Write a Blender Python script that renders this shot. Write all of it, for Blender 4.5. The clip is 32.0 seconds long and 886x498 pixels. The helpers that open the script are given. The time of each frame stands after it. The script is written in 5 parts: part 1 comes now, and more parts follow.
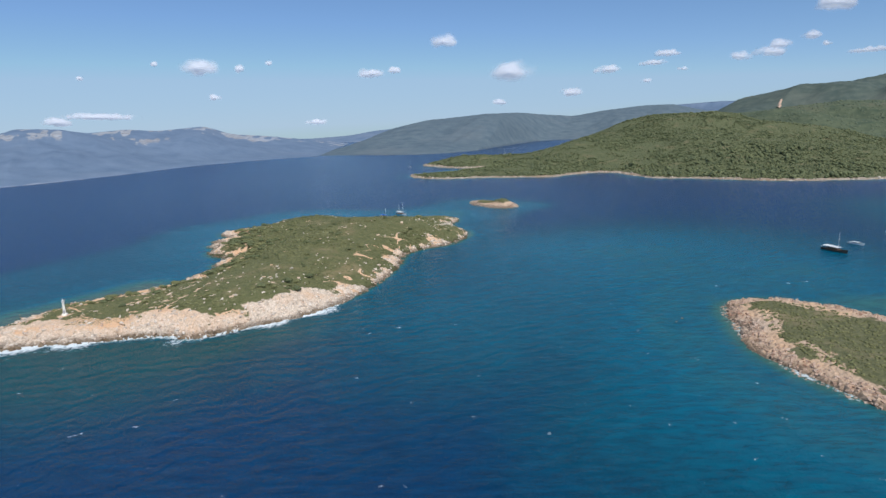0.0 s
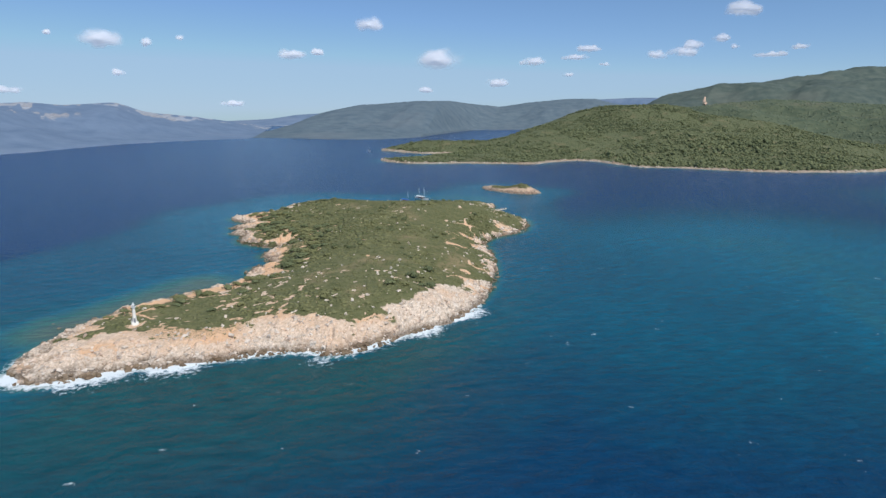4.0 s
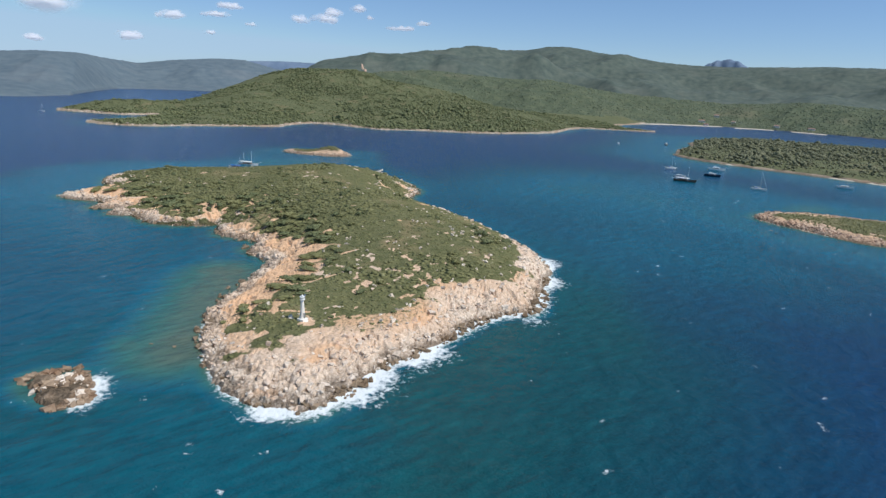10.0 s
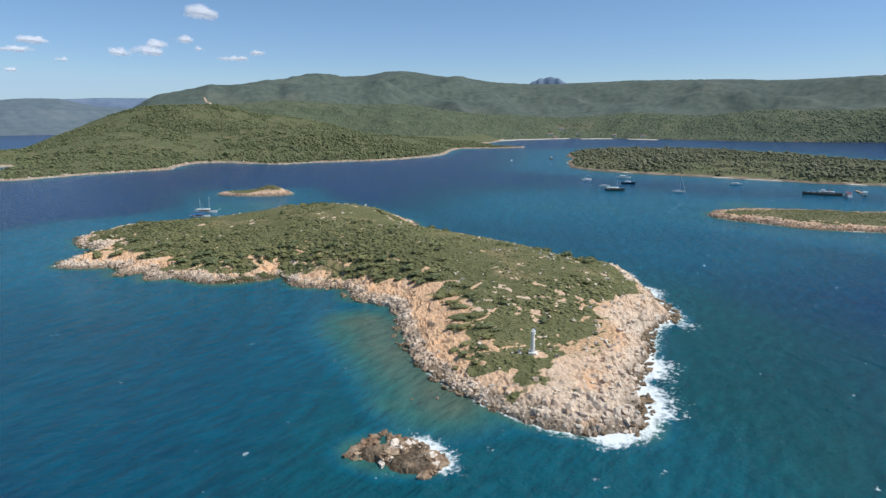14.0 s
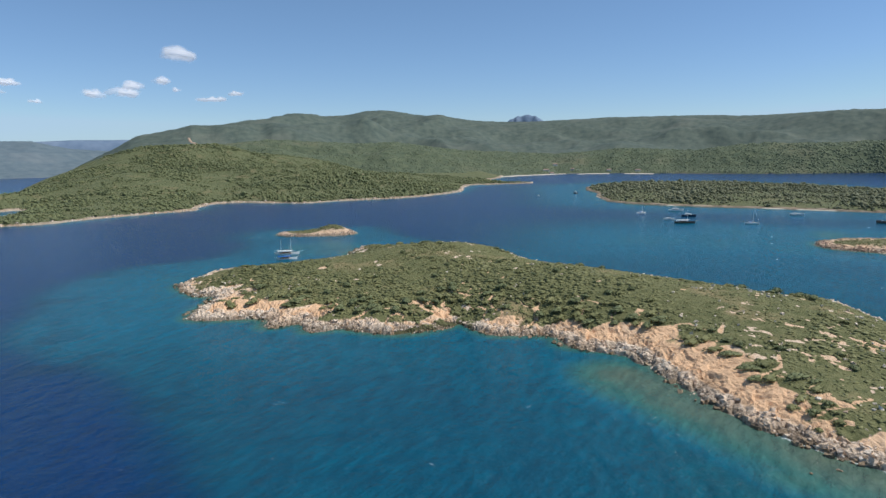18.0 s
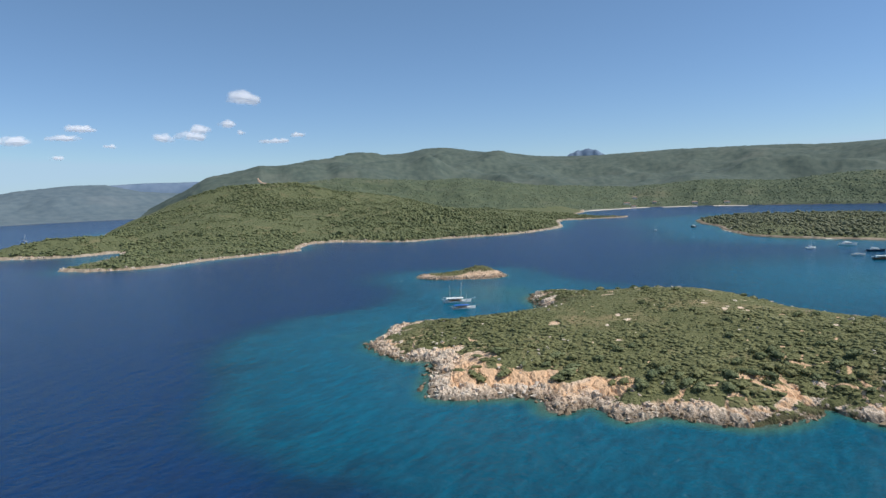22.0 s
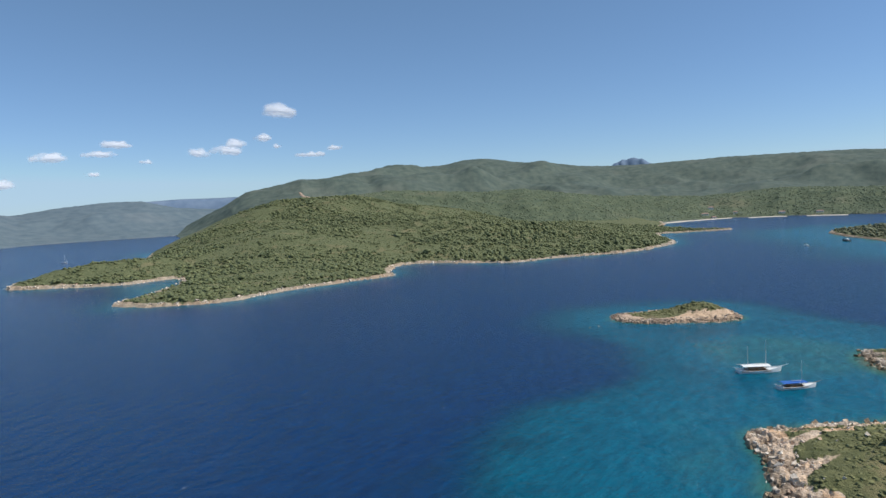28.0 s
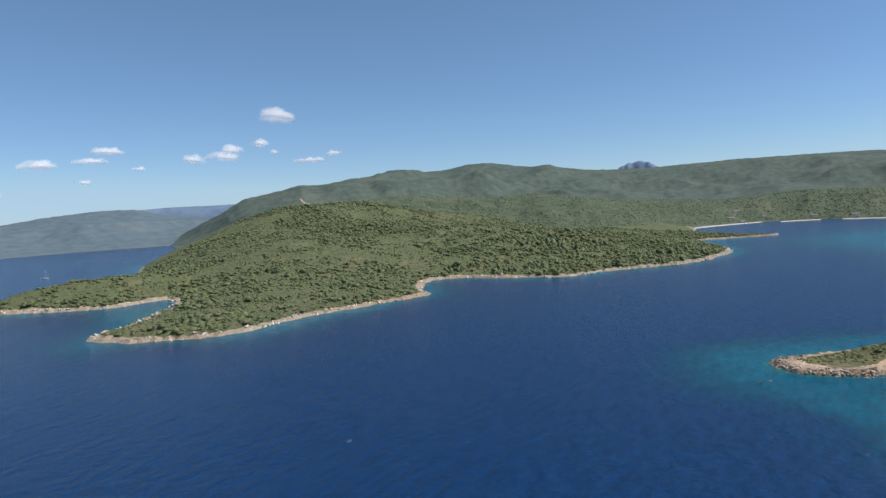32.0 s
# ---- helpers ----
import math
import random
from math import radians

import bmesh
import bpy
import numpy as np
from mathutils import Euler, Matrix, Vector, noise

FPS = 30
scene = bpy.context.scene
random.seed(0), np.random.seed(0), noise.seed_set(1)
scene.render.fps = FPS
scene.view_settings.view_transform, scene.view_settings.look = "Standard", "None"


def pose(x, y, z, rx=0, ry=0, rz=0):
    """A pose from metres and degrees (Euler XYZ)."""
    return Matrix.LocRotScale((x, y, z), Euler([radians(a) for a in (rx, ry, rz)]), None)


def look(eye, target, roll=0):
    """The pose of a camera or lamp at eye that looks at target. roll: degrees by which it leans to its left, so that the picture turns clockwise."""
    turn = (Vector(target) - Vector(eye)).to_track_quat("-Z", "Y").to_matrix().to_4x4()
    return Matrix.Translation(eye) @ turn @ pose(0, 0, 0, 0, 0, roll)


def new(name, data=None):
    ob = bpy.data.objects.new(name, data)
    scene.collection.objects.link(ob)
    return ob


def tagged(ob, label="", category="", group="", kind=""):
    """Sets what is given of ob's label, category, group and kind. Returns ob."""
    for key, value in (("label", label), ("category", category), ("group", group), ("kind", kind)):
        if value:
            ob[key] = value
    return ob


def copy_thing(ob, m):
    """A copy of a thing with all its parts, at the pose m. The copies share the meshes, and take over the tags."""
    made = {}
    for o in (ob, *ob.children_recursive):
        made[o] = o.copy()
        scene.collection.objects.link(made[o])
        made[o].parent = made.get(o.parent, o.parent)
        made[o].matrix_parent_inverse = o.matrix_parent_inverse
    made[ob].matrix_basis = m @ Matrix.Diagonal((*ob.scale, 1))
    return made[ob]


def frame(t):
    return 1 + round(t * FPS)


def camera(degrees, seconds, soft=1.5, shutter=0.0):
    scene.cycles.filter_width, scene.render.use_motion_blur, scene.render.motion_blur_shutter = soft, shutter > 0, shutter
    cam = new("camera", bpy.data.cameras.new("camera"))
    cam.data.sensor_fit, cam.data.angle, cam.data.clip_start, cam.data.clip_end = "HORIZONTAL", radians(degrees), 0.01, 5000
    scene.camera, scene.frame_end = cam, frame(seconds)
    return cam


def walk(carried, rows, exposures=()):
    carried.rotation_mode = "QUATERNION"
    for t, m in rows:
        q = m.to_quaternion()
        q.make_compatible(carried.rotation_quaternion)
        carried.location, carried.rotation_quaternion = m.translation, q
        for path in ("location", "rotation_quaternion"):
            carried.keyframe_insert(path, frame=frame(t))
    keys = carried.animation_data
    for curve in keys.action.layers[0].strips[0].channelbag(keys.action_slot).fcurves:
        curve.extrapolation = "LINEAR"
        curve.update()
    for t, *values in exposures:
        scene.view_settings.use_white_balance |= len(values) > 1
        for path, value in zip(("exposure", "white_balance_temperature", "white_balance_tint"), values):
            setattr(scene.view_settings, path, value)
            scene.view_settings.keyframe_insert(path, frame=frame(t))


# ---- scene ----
cam = camera(71.02, 32.0, soft=1.45)
# seconds, eye x y z, yaw, pitch, roll
ROWS = [
    (0.0, 16.09, -21.36, 103.79, -0.246, -11.581, -1.603),
    (0.5, 2.99, -13.32, 103.18, -0.616, -11.602, -1.601),
    (1.0, -11.49, -4.09, 102.15, -1.037, -11.595, -1.572),
    (1.5, -26.94, 6.04, 100.60, -1.811, -11.615, -1.502),
    (2.0, -42.51, 16.36, 98.48, -2.690, -11.612, -1.372),
    (2.5, -58.49, 26.23, 96.24, -3.903, -11.651, -1.015),
    (4.5, -122.98, 63.67, 87.99, -11.550, -13.009, 0.804),
    (5.0, -138.74, 71.13, 86.41, -14.382, -13.495, 1.112),
    (5.5, -154.07, 77.37, 85.51, -17.195, -14.031, 1.541),
    (6.0, -169.23, 83.83, 84.65, -19.911, -14.497, 1.986),
    (6.5, -184.30, 90.45, 83.50, -22.786, -14.814, 2.365),
    (7.0, -199.34, 97.25, 82.32, -25.518, -15.162, 2.607),
    (7.5, -214.59, 105.23, 81.17, -28.657, -15.559, 3.204),
    (8.0, -229.54, 112.94, 80.09, -31.474, -15.568, 3.604),
    (8.5, -243.73, 120.23, 79.40, -34.147, -15.397, 3.794),
    (9.0, -257.73, 127.40, 79.35, -36.982, -15.166, 3.849),
    (9.5, -271.69, 134.49, 79.78, -39.906, -14.966, 3.565),
    (10.0, -286.05, 141.71, 80.55, -43.004, -14.718, 2.994),
    (10.5, -300.32, 149.11, 81.52, -45.698, -14.499, 2.466),
    (11.0, -313.24, 158.11, 82.05, -48.373, -14.221, 1.658),
    (11.5, -324.87, 168.47, 82.33, -50.503, -14.069, 1.201),
    (12.0, -335.82, 179.49, 82.64, -52.506, -13.785, 0.665),
    (12.5, -345.90, 191.04, 82.85, -53.963, -13.488, 0.359),
    (13.0, -355.28, 203.29, 83.01, -55.335, -13.142, 0.143),
    (13.5, -363.86, 215.88, 83.29, -56.530, -12.751, -0.014),
    (14.0, -371.70, 229.08, 83.74, -57.797, -12.274, -0.119),
    (14.5, -377.85, 242.42, 83.91, -58.738, -11.809, -0.170),
    (16.5, -395.16, 295.55, 82.21, -60.833, -9.855, -0.703),
    (17.0, -397.78, 309.69, 81.36, -60.910, -9.452, -0.739),
    (17.5, -399.22, 323.91, 80.54, -60.902, -9.132, -0.788),
    (18.0, -399.94, 338.28, 79.93, -60.871, -8.850, -0.849),
    (18.5, -399.74, 353.37, 79.14, -60.780, -8.494, -0.937),
    (19.0, -398.80, 369.25, 78.33, -60.498, -8.100, -1.071),
    (19.5, -397.53, 385.11, 77.83, -60.000, -7.648, -1.085),
    (20.0, -396.72, 400.34, 77.74, -59.350, -7.129, -1.311),
    (20.5, -395.70, 415.29, 77.72, -58.645, -6.692, -1.527),
    (21.0, -393.63, 430.65, 77.64, -58.019, -6.291, -1.717),
    (21.5, -390.48, 447.13, 77.38, -57.383, -5.836, -1.838),
    (22.0, -386.52, 464.88, 77.06, -56.737, -5.365, -1.943),
    (22.5, -381.89, 482.20, 76.56, -56.218, -5.057, -2.033),
    (23.0, -376.96, 499.16, 75.97, -55.904, -4.765, -2.101),
    (23.5, -372.33, 515.33, 75.72, -55.626, -4.526, -2.083),
    (24.0, -367.22, 531.25, 75.65, -55.325, -4.384, -2.160),
    (24.5, -362.03, 546.96, 75.38, -55.164, -4.256, -2.224),
    (25.0, -356.60, 562.11, 75.34, -55.062, -4.139, -2.254),
    (25.5, -350.67, 576.30, 75.93, -54.908, -4.157, -2.289),
    (27.5, -327.39, 632.20, 78.13, -54.613, -4.074, -2.619),
    (28.0, -320.85, 646.59, 78.44, -54.609, -4.064, -2.615),
    (28.5, -313.48, 660.79, 78.74, -54.600, -4.054, -2.679),
    (29.0, -305.58, 674.66, 79.26, -54.543, -4.034, -2.710),
    (29.5, -297.52, 688.11, 79.54, -54.522, -4.016, -2.773),
    (30.0, -289.28, 701.43, 79.60, -54.665, -3.895, -2.858),
    (30.5, -280.76, 714.41, 79.68, -54.983, -3.703, -2.932),
    (31.0, -272.16, 726.68, 79.87, -55.041, -3.619, -2.939),
    (31.5, -263.95, 738.42, 80.13, -55.087, -3.566, -3.004),
    (32.0, -254.35, 750.46, 80.41, -55.019, -3.534, -3.083),
]
walk(cam, [(t, pose(x, y, z, 90 + pitch, 0, yaw) @ pose(0, 0, 0, 0, 0, roll)) for t, x, y, z, yaw, pitch, roll in ROWS],
     exposures=[(0.0, 0.02, 5810.0, 10.0), (9.0, 0.1, 5870.0, 10.0), (14.0, 0.2, 5990.0, 9.0), (32.0, 0.22, 6070.0, 8.0)])

# ---- world, sun ----
SUN_AZ, SUN_EL = 155.0, 54.0          # degrees clockwise from +y, and above the sea
world = bpy.data.worlds.new("sky")
scene.world = world
world.use_nodes = True
_wn = world.node_tree
_wn.nodes.clear()
_sky = _wn.nodes.new("ShaderNodeTexSky")
_sky.sky_type = "NISHITA"
_sky.sun_disc = False
_sky.sun_elevation, _sky.sun_rotation = radians(SUN_EL), radians(SUN_AZ)
_sky.air_density, _sky.dust_density, _sky.ozone_density, _sky.altitude = 1.0, 0.0, 2.6, 700
_bg = _wn.nodes.new("ShaderNodeBackground")
_bg.inputs["Strength"].default_value = 0.086
_wo = _wn.nodes.new("ShaderNodeOutputWorld")
_tint = _wn.nodes.new("ShaderNodeMix")
_tint.data_type, _tint.blend_type = "RGBA", "MULTIPLY"
_tint.inputs[0].default_value, _tint.inputs[7].default_value = 1.0, (0.71, 0.78, 1.0, 1)
_wn.links.new(_sky.outputs[0], _tint.inputs[6])
_veil = _wn.nodes.new("ShaderNodeMix")
_veil.data_type, _veil.blend_type = "RGBA", "ADD"
_veil.inputs[0].default_value, _veil.inputs[7].default_value = 1.0, (0.45, 0.67, 0.2, 1)
_wn.links.new(_tint.outputs[2], _veil.inputs[6])
_haze = _wn.nodes.new("ShaderNodeMix")
_haze.data_type, _haze.blend_type = "RGBA", "DARKEN"
_haze.inputs[0].default_value, _haze.inputs[7].default_value = 0.8, (4.5, 6.0, 7.3, 1)
_wn.links.new(_veil.outputs[2], _haze.inputs[6])
_wn.links.new(_haze.outputs[2], _bg.inputs[0])
_wn.links.new(_bg.outputs[0], _wo.inputs[0])
_sun = new("sun", bpy.data.lights.new("sun", "SUN"))
_sun.data.energy, _sun.data.angle, _sun.data.color = 3.7, radians(0.6), (1.0, 0.93, 0.82)
_sd = Vector((math.sin(radians(SUN_AZ)) * math.cos(radians(SUN_EL)), math.cos(radians(SUN_AZ)) * math.cos(radians(SUN_EL)), math.sin(radians(SUN_EL))))
_sun.matrix_world = look(_sd * 500, (0, 0, 0))
scene.view_settings.exposure = 0.0

# ---- small tools ----


def lattice(ix, iy, seed):
    n = np.sin(ix * 127.1 + iy * 311.7 + seed * 74.7) * 43758.5453
    return n - np.floor(n)


def vnoise(x, y, seed=0):
    """Smooth value noise in 0..1 on numpy arrays."""
    ix, iy = np.floor(x), np.floor(y)
    fx, fy = x - ix, y - iy
    fx, fy = fx * fx * (3 - 2 * fx), fy * fy * (3 - 2 * fy)
    a, b = lattice(ix, iy, seed), lattice(ix + 1, iy, seed)
    c, d = lattice(ix, iy + 1, seed), lattice(ix + 1, iy + 1, seed)
    return (a * (1 - fx) + b * fx) * (1 - fy) + (c * (1 - fx) + d * fx) * fy


def fbm(x, y, size, octaves=4, seed=0):
    total, amp, norm = 0.0, 1.0, 0.0
    for k in range(octaves):
        total = total + amp * vnoise(x / size * 2 ** k, y / size * 2 ** k, seed + 13 * k)
        norm, amp = norm + amp, amp * 0.5
    return total / norm


def cells(x, y, size, seed):
    """Broken-block pattern: a random value for each block, and the room to the nearest joint."""
    x, y = x / size + 0.7 * vnoise(x / size, y / size, seed + 3), y / size + 0.7 * vnoise(x / size, y / size, seed + 4)
    ix, iy = np.floor(x), np.floor(y)
    first, second, value = np.full(x.shape, 9.0), np.full(x.shape, 9.0), np.zeros(x.shape)
    for a in (-1, 0, 1):
        for b in (-1, 0, 1):
            jx, jy = ix + a, iy + b
            far = np.hypot(jx + lattice(jx, jy, seed) - x, jy + lattice(jx, jy, seed + 1) - y)
            nearer = far < first
            second = np.where(nearer, first, np.minimum(second, far))
            value = np.where(nearer, lattice(jx, jy, seed + 2), value)
            first = np.minimum(first, far)
    return value, second - first


def smooth(a, b, v):
    u = np.clip((v - a) / (b - a), 0, 1)
    return u * u * (3 - 2 * u)


def loop_curve(points, steps=6):
    """A closed smooth line through plan points."""
    p = np.array(points, float)
    a, b, c, d = np.roll(p, 1, 0), p, np.roll(p, -1, 0), np.roll(p, -2, 0)
    out = []
    for s in np.arange(steps) / steps:
        out.append(0.5 * (2 * b + (c - a) * s + (2 * a - 5 * b + 4 * c - d) * s ** 2 + (3 * b - a - 3 * c + d) * s ** 3))
    return np.stack(out, 1).reshape(-1, 2)


def inside_distance(x, y, poly):
    """Metres to the line, positive inside it."""
    shape = np.shape(x)
    px, py = np.ravel(x), np.ravel(y)
    best = np.full(px.shape, 1e9)
    odd = np.zeros(px.shape, bool)
    for (ax, ay), (bx, by) in zip(poly, np.roll(poly, -1, 0)):
        dx, dy = bx - ax, by - ay
        u = np.clip(((px - ax) * dx + (py - ay) * dy) / (dx * dx + dy * dy + 1e-9), 0, 1)
        best = np.minimum(best, (px - ax - u * dx) ** 2 + (py - ay - u * dy) ** 2)
        if ay != by:
            odd ^= ((ay > py) != (by > py)) & (px < ax + (py - ay) / (by - ay) * dx)
    return (np.sqrt(best) * np.where(odd, 1, -1)).reshape(shape)


def mesh_np(name, verts, faces, material=None, smooth_faces=False):
    """A mesh from arrays of corners and of faces with equally many corners each."""
    verts, faces = np.asarray(verts, np.float32), np.asarray(faces, np.int32)
    me = bpy.data.meshes.new(name)
    me.vertices.add(len(verts))
    me.vertices.foreach_set("co", verts.ravel())
    k = faces.shape[1]
    me.loops.add(faces.size)
    me.loops.foreach_set("vertex_index", faces.ravel())
    me.polygons.add(len(faces))
    me.polygons.foreach_set("loop_start", np.arange(0, faces.size, k, dtype=np.int32))
    me.polygons.foreach_set("use_smooth", np.full(len(faces), smooth_faces))
    me.update(calc_edges=True)
    if material:
        me.materials.append(material)
    return me


def attribute(me, name, values):
    me.attributes.new(name, "FLOAT", "POINT").data.foreach_set("value", np.asarray(values, np.float32).ravel())


def grid_faces(nx, ny, keep=None):
    i = np.arange((nx - 1) * (ny - 1))
    a = i // (nx - 1) * nx + i % (nx - 1)
    faces = np.stack([a, a + 1, a + nx + 1, a + nx], 1)
    return faces if keep is None else faces[keep[faces].any(1)]


def compact(verts, faces, *extra):
    used = np.unique(faces)
    back = np.full(len(verts), -1)
    back[used] = np.arange(len(used))
    return (verts[used], back[faces]) + tuple(e[used] for e in extra)


# ---- materials ----
def shader(name, rough=0.8, spec=0.3):
    m = bpy.data.materials.new(name)
    m.use_nodes = True
    b = m.node_tree.nodes["Principled BSDF"]
    b.inputs["Roughness"].default_value = rough
    b.inputs["Specular IOR Level"].default_value = spec
    return m, m.node_tree, b


def node(nt, kind, **inputs):
    n = nt.nodes.new(kind)
    for key, value in inputs.items():
        n.inputs[key.replace("_", " ")].default_value = value
    return n


def noise_node(nt, scale, detail=4.0, rough=0.55):
    tc = nt.nodes.get("where") or nt.nodes.new("ShaderNodeNewGeometry")
    tc.name = "where"
    n = node(nt, "ShaderNodeTexNoise", Scale=scale, Detail=detail, Roughness=rough)
    nt.links.new(tc.outputs["Position"], n.inputs["Vector"])
    return n.outputs["Fac"]


def ramp(nt, fac, stops):
    r = nt.nodes.new("ShaderNodeValToRGB")
    r.color_ramp.elements[0].position, r.color_ramp.elements[0].color = stops[0][0], (*stops[0][1], 1)
    r.color_ramp.elements[1].position, r.color_ramp.elements[1].color = stops[-1][0], (*stops[-1][1], 1)
    for pos, col in stops[1:-1]:
        r.color_ramp.elements.new(pos).color = (*col, 1)
    nt.links.new(fac, r.inputs[0])
    return r.outputs[0]


def mix(nt, fac, a, b, blend="MIX"):
    n = nt.nodes.new("ShaderNodeMix")
    n.data_type, n.blend_type = "RGBA", blend
    for socket, v in ((n.inputs[0], fac), (n.inputs[6], a), (n.inputs[7], b)):
        if isinstance(v, (int, float)):
            socket.default_value = v
        elif isinstance(v, tuple):
            socket.default_value = (*v, 1)
        else:
            nt.links.new(v, socket)
    return n.outputs[2]


def maths(nt, op, a, b=0.0, clamp=False):
    n = nt.nodes.new("ShaderNodeMath")
    n.operation, n.use_clamp = op, clamp
    for socket, v in ((n.inputs[0], a), (n.inputs[1], b)):
        if isinstance(v, (int, float)):
            socket.default_value = v
        else:
            nt.links.new(v, socket)
    return n.outputs[0]


def bump(nt, bsdf, height, strength, distance):
    n = node(nt, "ShaderNodeBump", Strength=strength, Distance=distance)
    nt.links.new(height, n.inputs["Height"])
    nt.links.new(n.outputs[0], bsdf.inputs["Normal"])
    return n


def attr(nt, name):
    n = nt.nodes.new("ShaderNodeAttribute")
    n.attribute_name = name
    return n.outputs["Fac"]


def plain(name, colour, rough=0.6, metal=0.0, vary=0.12, scale=1.5):
    """Paint, wood or cloth with a little uneven tone."""
    m, nt, b = shader(name, rough)
    b.inputs["Metallic"].default_value = metal
    n = noise_node(nt, scale, 5)
    lo, hi = tuple(c * (1 - vary) for c in colour), tuple(min(1, c * (1 + vary)) for c in colour)
    nt.links.new(ramp(nt, n, [(0.3, lo), (0.7, hi)]), b.inputs["Base Color"])
    return m


def ground_material(name, rock_lo, rock_hi, soil, green_lo, green_hi, grain=1.0, wet=True):
    """Shore rock, bare soil and low green cover, by the attributes veg and soil."""
    m, nt, b = shader(name, 0.9, 0.2)
    fine, mid, coarse = noise_node(nt, 1.1 * grain, 8, 0.7), noise_node(nt, 0.25 * grain, 5), noise_node(nt, 0.035 * grain, 4)
    rock = ramp(nt, fine, [(0.26, tuple(c * 0.5 for c in rock_lo)), (0.40, rock_lo), (0.60, rock_hi)])
    # joints between the blocks, and blocks of uneven tone
    bent = nt.nodes.new("ShaderNodeVectorMath")
    bent.operation = "ADD"
    sway = node(nt, "ShaderNodeTexNoise", Scale=0.5 * grain, Detail=3.0)
    nt.links.new(nt.nodes["where"].outputs["Position"], sway.inputs["Vector"])
    nt.links.new(nt.nodes["where"].outputs["Position"], bent.inputs[0])
    nt.links.new(sway.outputs["Color"], bent.inputs[1])
    cells, seams = node(nt, "ShaderNodeTexVoronoi", Scale=0.8 * grain), node(nt, "ShaderNodeTexVoronoi", Scale=0.8 * grain)
    seams.feature = "DISTANCE_TO_EDGE"
    nt.links.new(bent.outputs[0], cells.inputs["Vector"])
    nt.links.new(bent.outputs[0], seams.inputs["Vector"])
    rock = mix(nt, 1.0, rock, ramp(nt, cells.outputs["Color"], [(0.15, (0.83, 0.79, 0.75)), (0.75, (1.07, 1.04, 1.01))]), "MULTIPLY")
    rock = mix(nt, 1.0, rock, ramp(nt, seams.outputs["Distance"], [(0.0, (0.72, 0.66, 0.6)), (0.07, (1, 1, 1))]), "MULTIPLY")
    stain = ramp(nt, noise_node(nt, 0.09 * grain, 5, 0.6), [(0.56, (0, 0, 0)), (0.70, (0.45, 0.45, 0.45))])
    rock = mix(nt, stain, rock, tuple(c * f for c, f in zip(rock_lo, (0.95, 0.72, 0.55))))
    rock = mix(nt, maths(nt, "MULTIPLY", mid, 0.3), rock, mix(nt, coarse, soil, rock_hi))
    dirt = mix(nt, fine, soil, tuple(min(1, c * 1.35) for c in soil))
    base = mix(nt, attr(nt, "soil"), rock, dirt)
    cover = ramp(nt, mid, [(0.3, green_lo), (0.7, green_hi)])
    cover = mix(nt, ramp(nt, coarse, [(0.55, (0, 0, 0)), (0.70, (0.6, 0.6, 0.6))]), cover, tuple(0.5 * a + 0.5 * b for a, b in zip(green_hi, soil)))
    edge = maths(nt, "ADD", attr(nt, "veg"), maths(nt, "MULTIPLY", maths(nt, "SUBTRACT", fine, 0.5), 0.9))
    base = mix(nt, ramp(nt, edge, [(0.42, (0, 0, 0)), (0.58, (1, 1, 1))]), base, cover)
    if wet:
        # algae and salt-stained band at the waterline
        base = mix(nt, maths(nt, "MULTIPLY", attr(nt, "wet"), ramp(nt, fine, [(0.3, (1, 1, 1)), (0.7, (0.35, 0.35, 0.35))])), base, (0.045, 0.034, 0.022))
    nt.links.new(base, b.inputs["Base Color"])
    bump(nt, b, fine, 1.0, 0.5)
    return m


def leaf_material(name, dark, light, dry=None):
    m, nt, b = shader(name, 0.75, 0.25)
    g = nt.nodes.new("ShaderNodeNewGeometry")
    patch = noise_node(nt, 0.02, 3)
    stand = noise_node(nt, 0.11, 3)
    v = maths(nt, "ADD", maths(nt, "MULTIPLY", g.outputs["Random Per Island"], 0.36), maths(nt, "ADD", maths(nt, "MULTIPLY", patch, 0.54), maths(nt, "MULTIPLY", maths(nt, "SUBTRACT", stand, 0.43), 0.95)))
    stops = [(0.1, dark), (0.8, light)] + ([(0.93, dry)] if dry else [(0.95, light)])
    tone = ramp(nt, v, stops)
    nt.links.new(tone, b.inputs["Base Color"])
    return m


M_ISLAND = ground_material("limestone and maquis", (0.61, 0.50, 0.385), (0.87, 0.76, 0.635), (0.60, 0.385, 0.23), (0.10, 0.108, 0.042), (0.185, 0.178, 0.08))
M_ISLET = ground_material("rusty limestone", (0.40, 0.29, 0.205), (0.72, 0.58, 0.455), (0.52, 0.35, 0.22), (0.10, 0.104, 0.045), (0.185, 0.175, 0.085))
M_HEAD = ground_material("wooded shore", (0.34, 0.28, 0.21), (0.58, 0.50, 0.40), (0.30, 0.2, 0.12), (0.085, 0.10, 0.045), (0.165, 0.17, 0.082))
# pine green shifted to grey-blue: distance haze mixed into the base colour
M_HAZE_HILLS = ground_material("hazed pine slopes", (0.13, 0.148, 0.125), (0.17, 0.185, 0.155), (0.16, 0.16, 0.13), (0.062, 0.086, 0.074), (0.122, 0.143, 0.112), grain=0.11, wet=False)
M_FOOT = ground_material("foothill pines", (0.2, 0.18, 0.14), (0.3, 0.27, 0.2), (0.22, 0.18, 0.12), (0.064, 0.086, 0.052), (0.125, 0.142, 0.08), grain=0.14, wet=False)
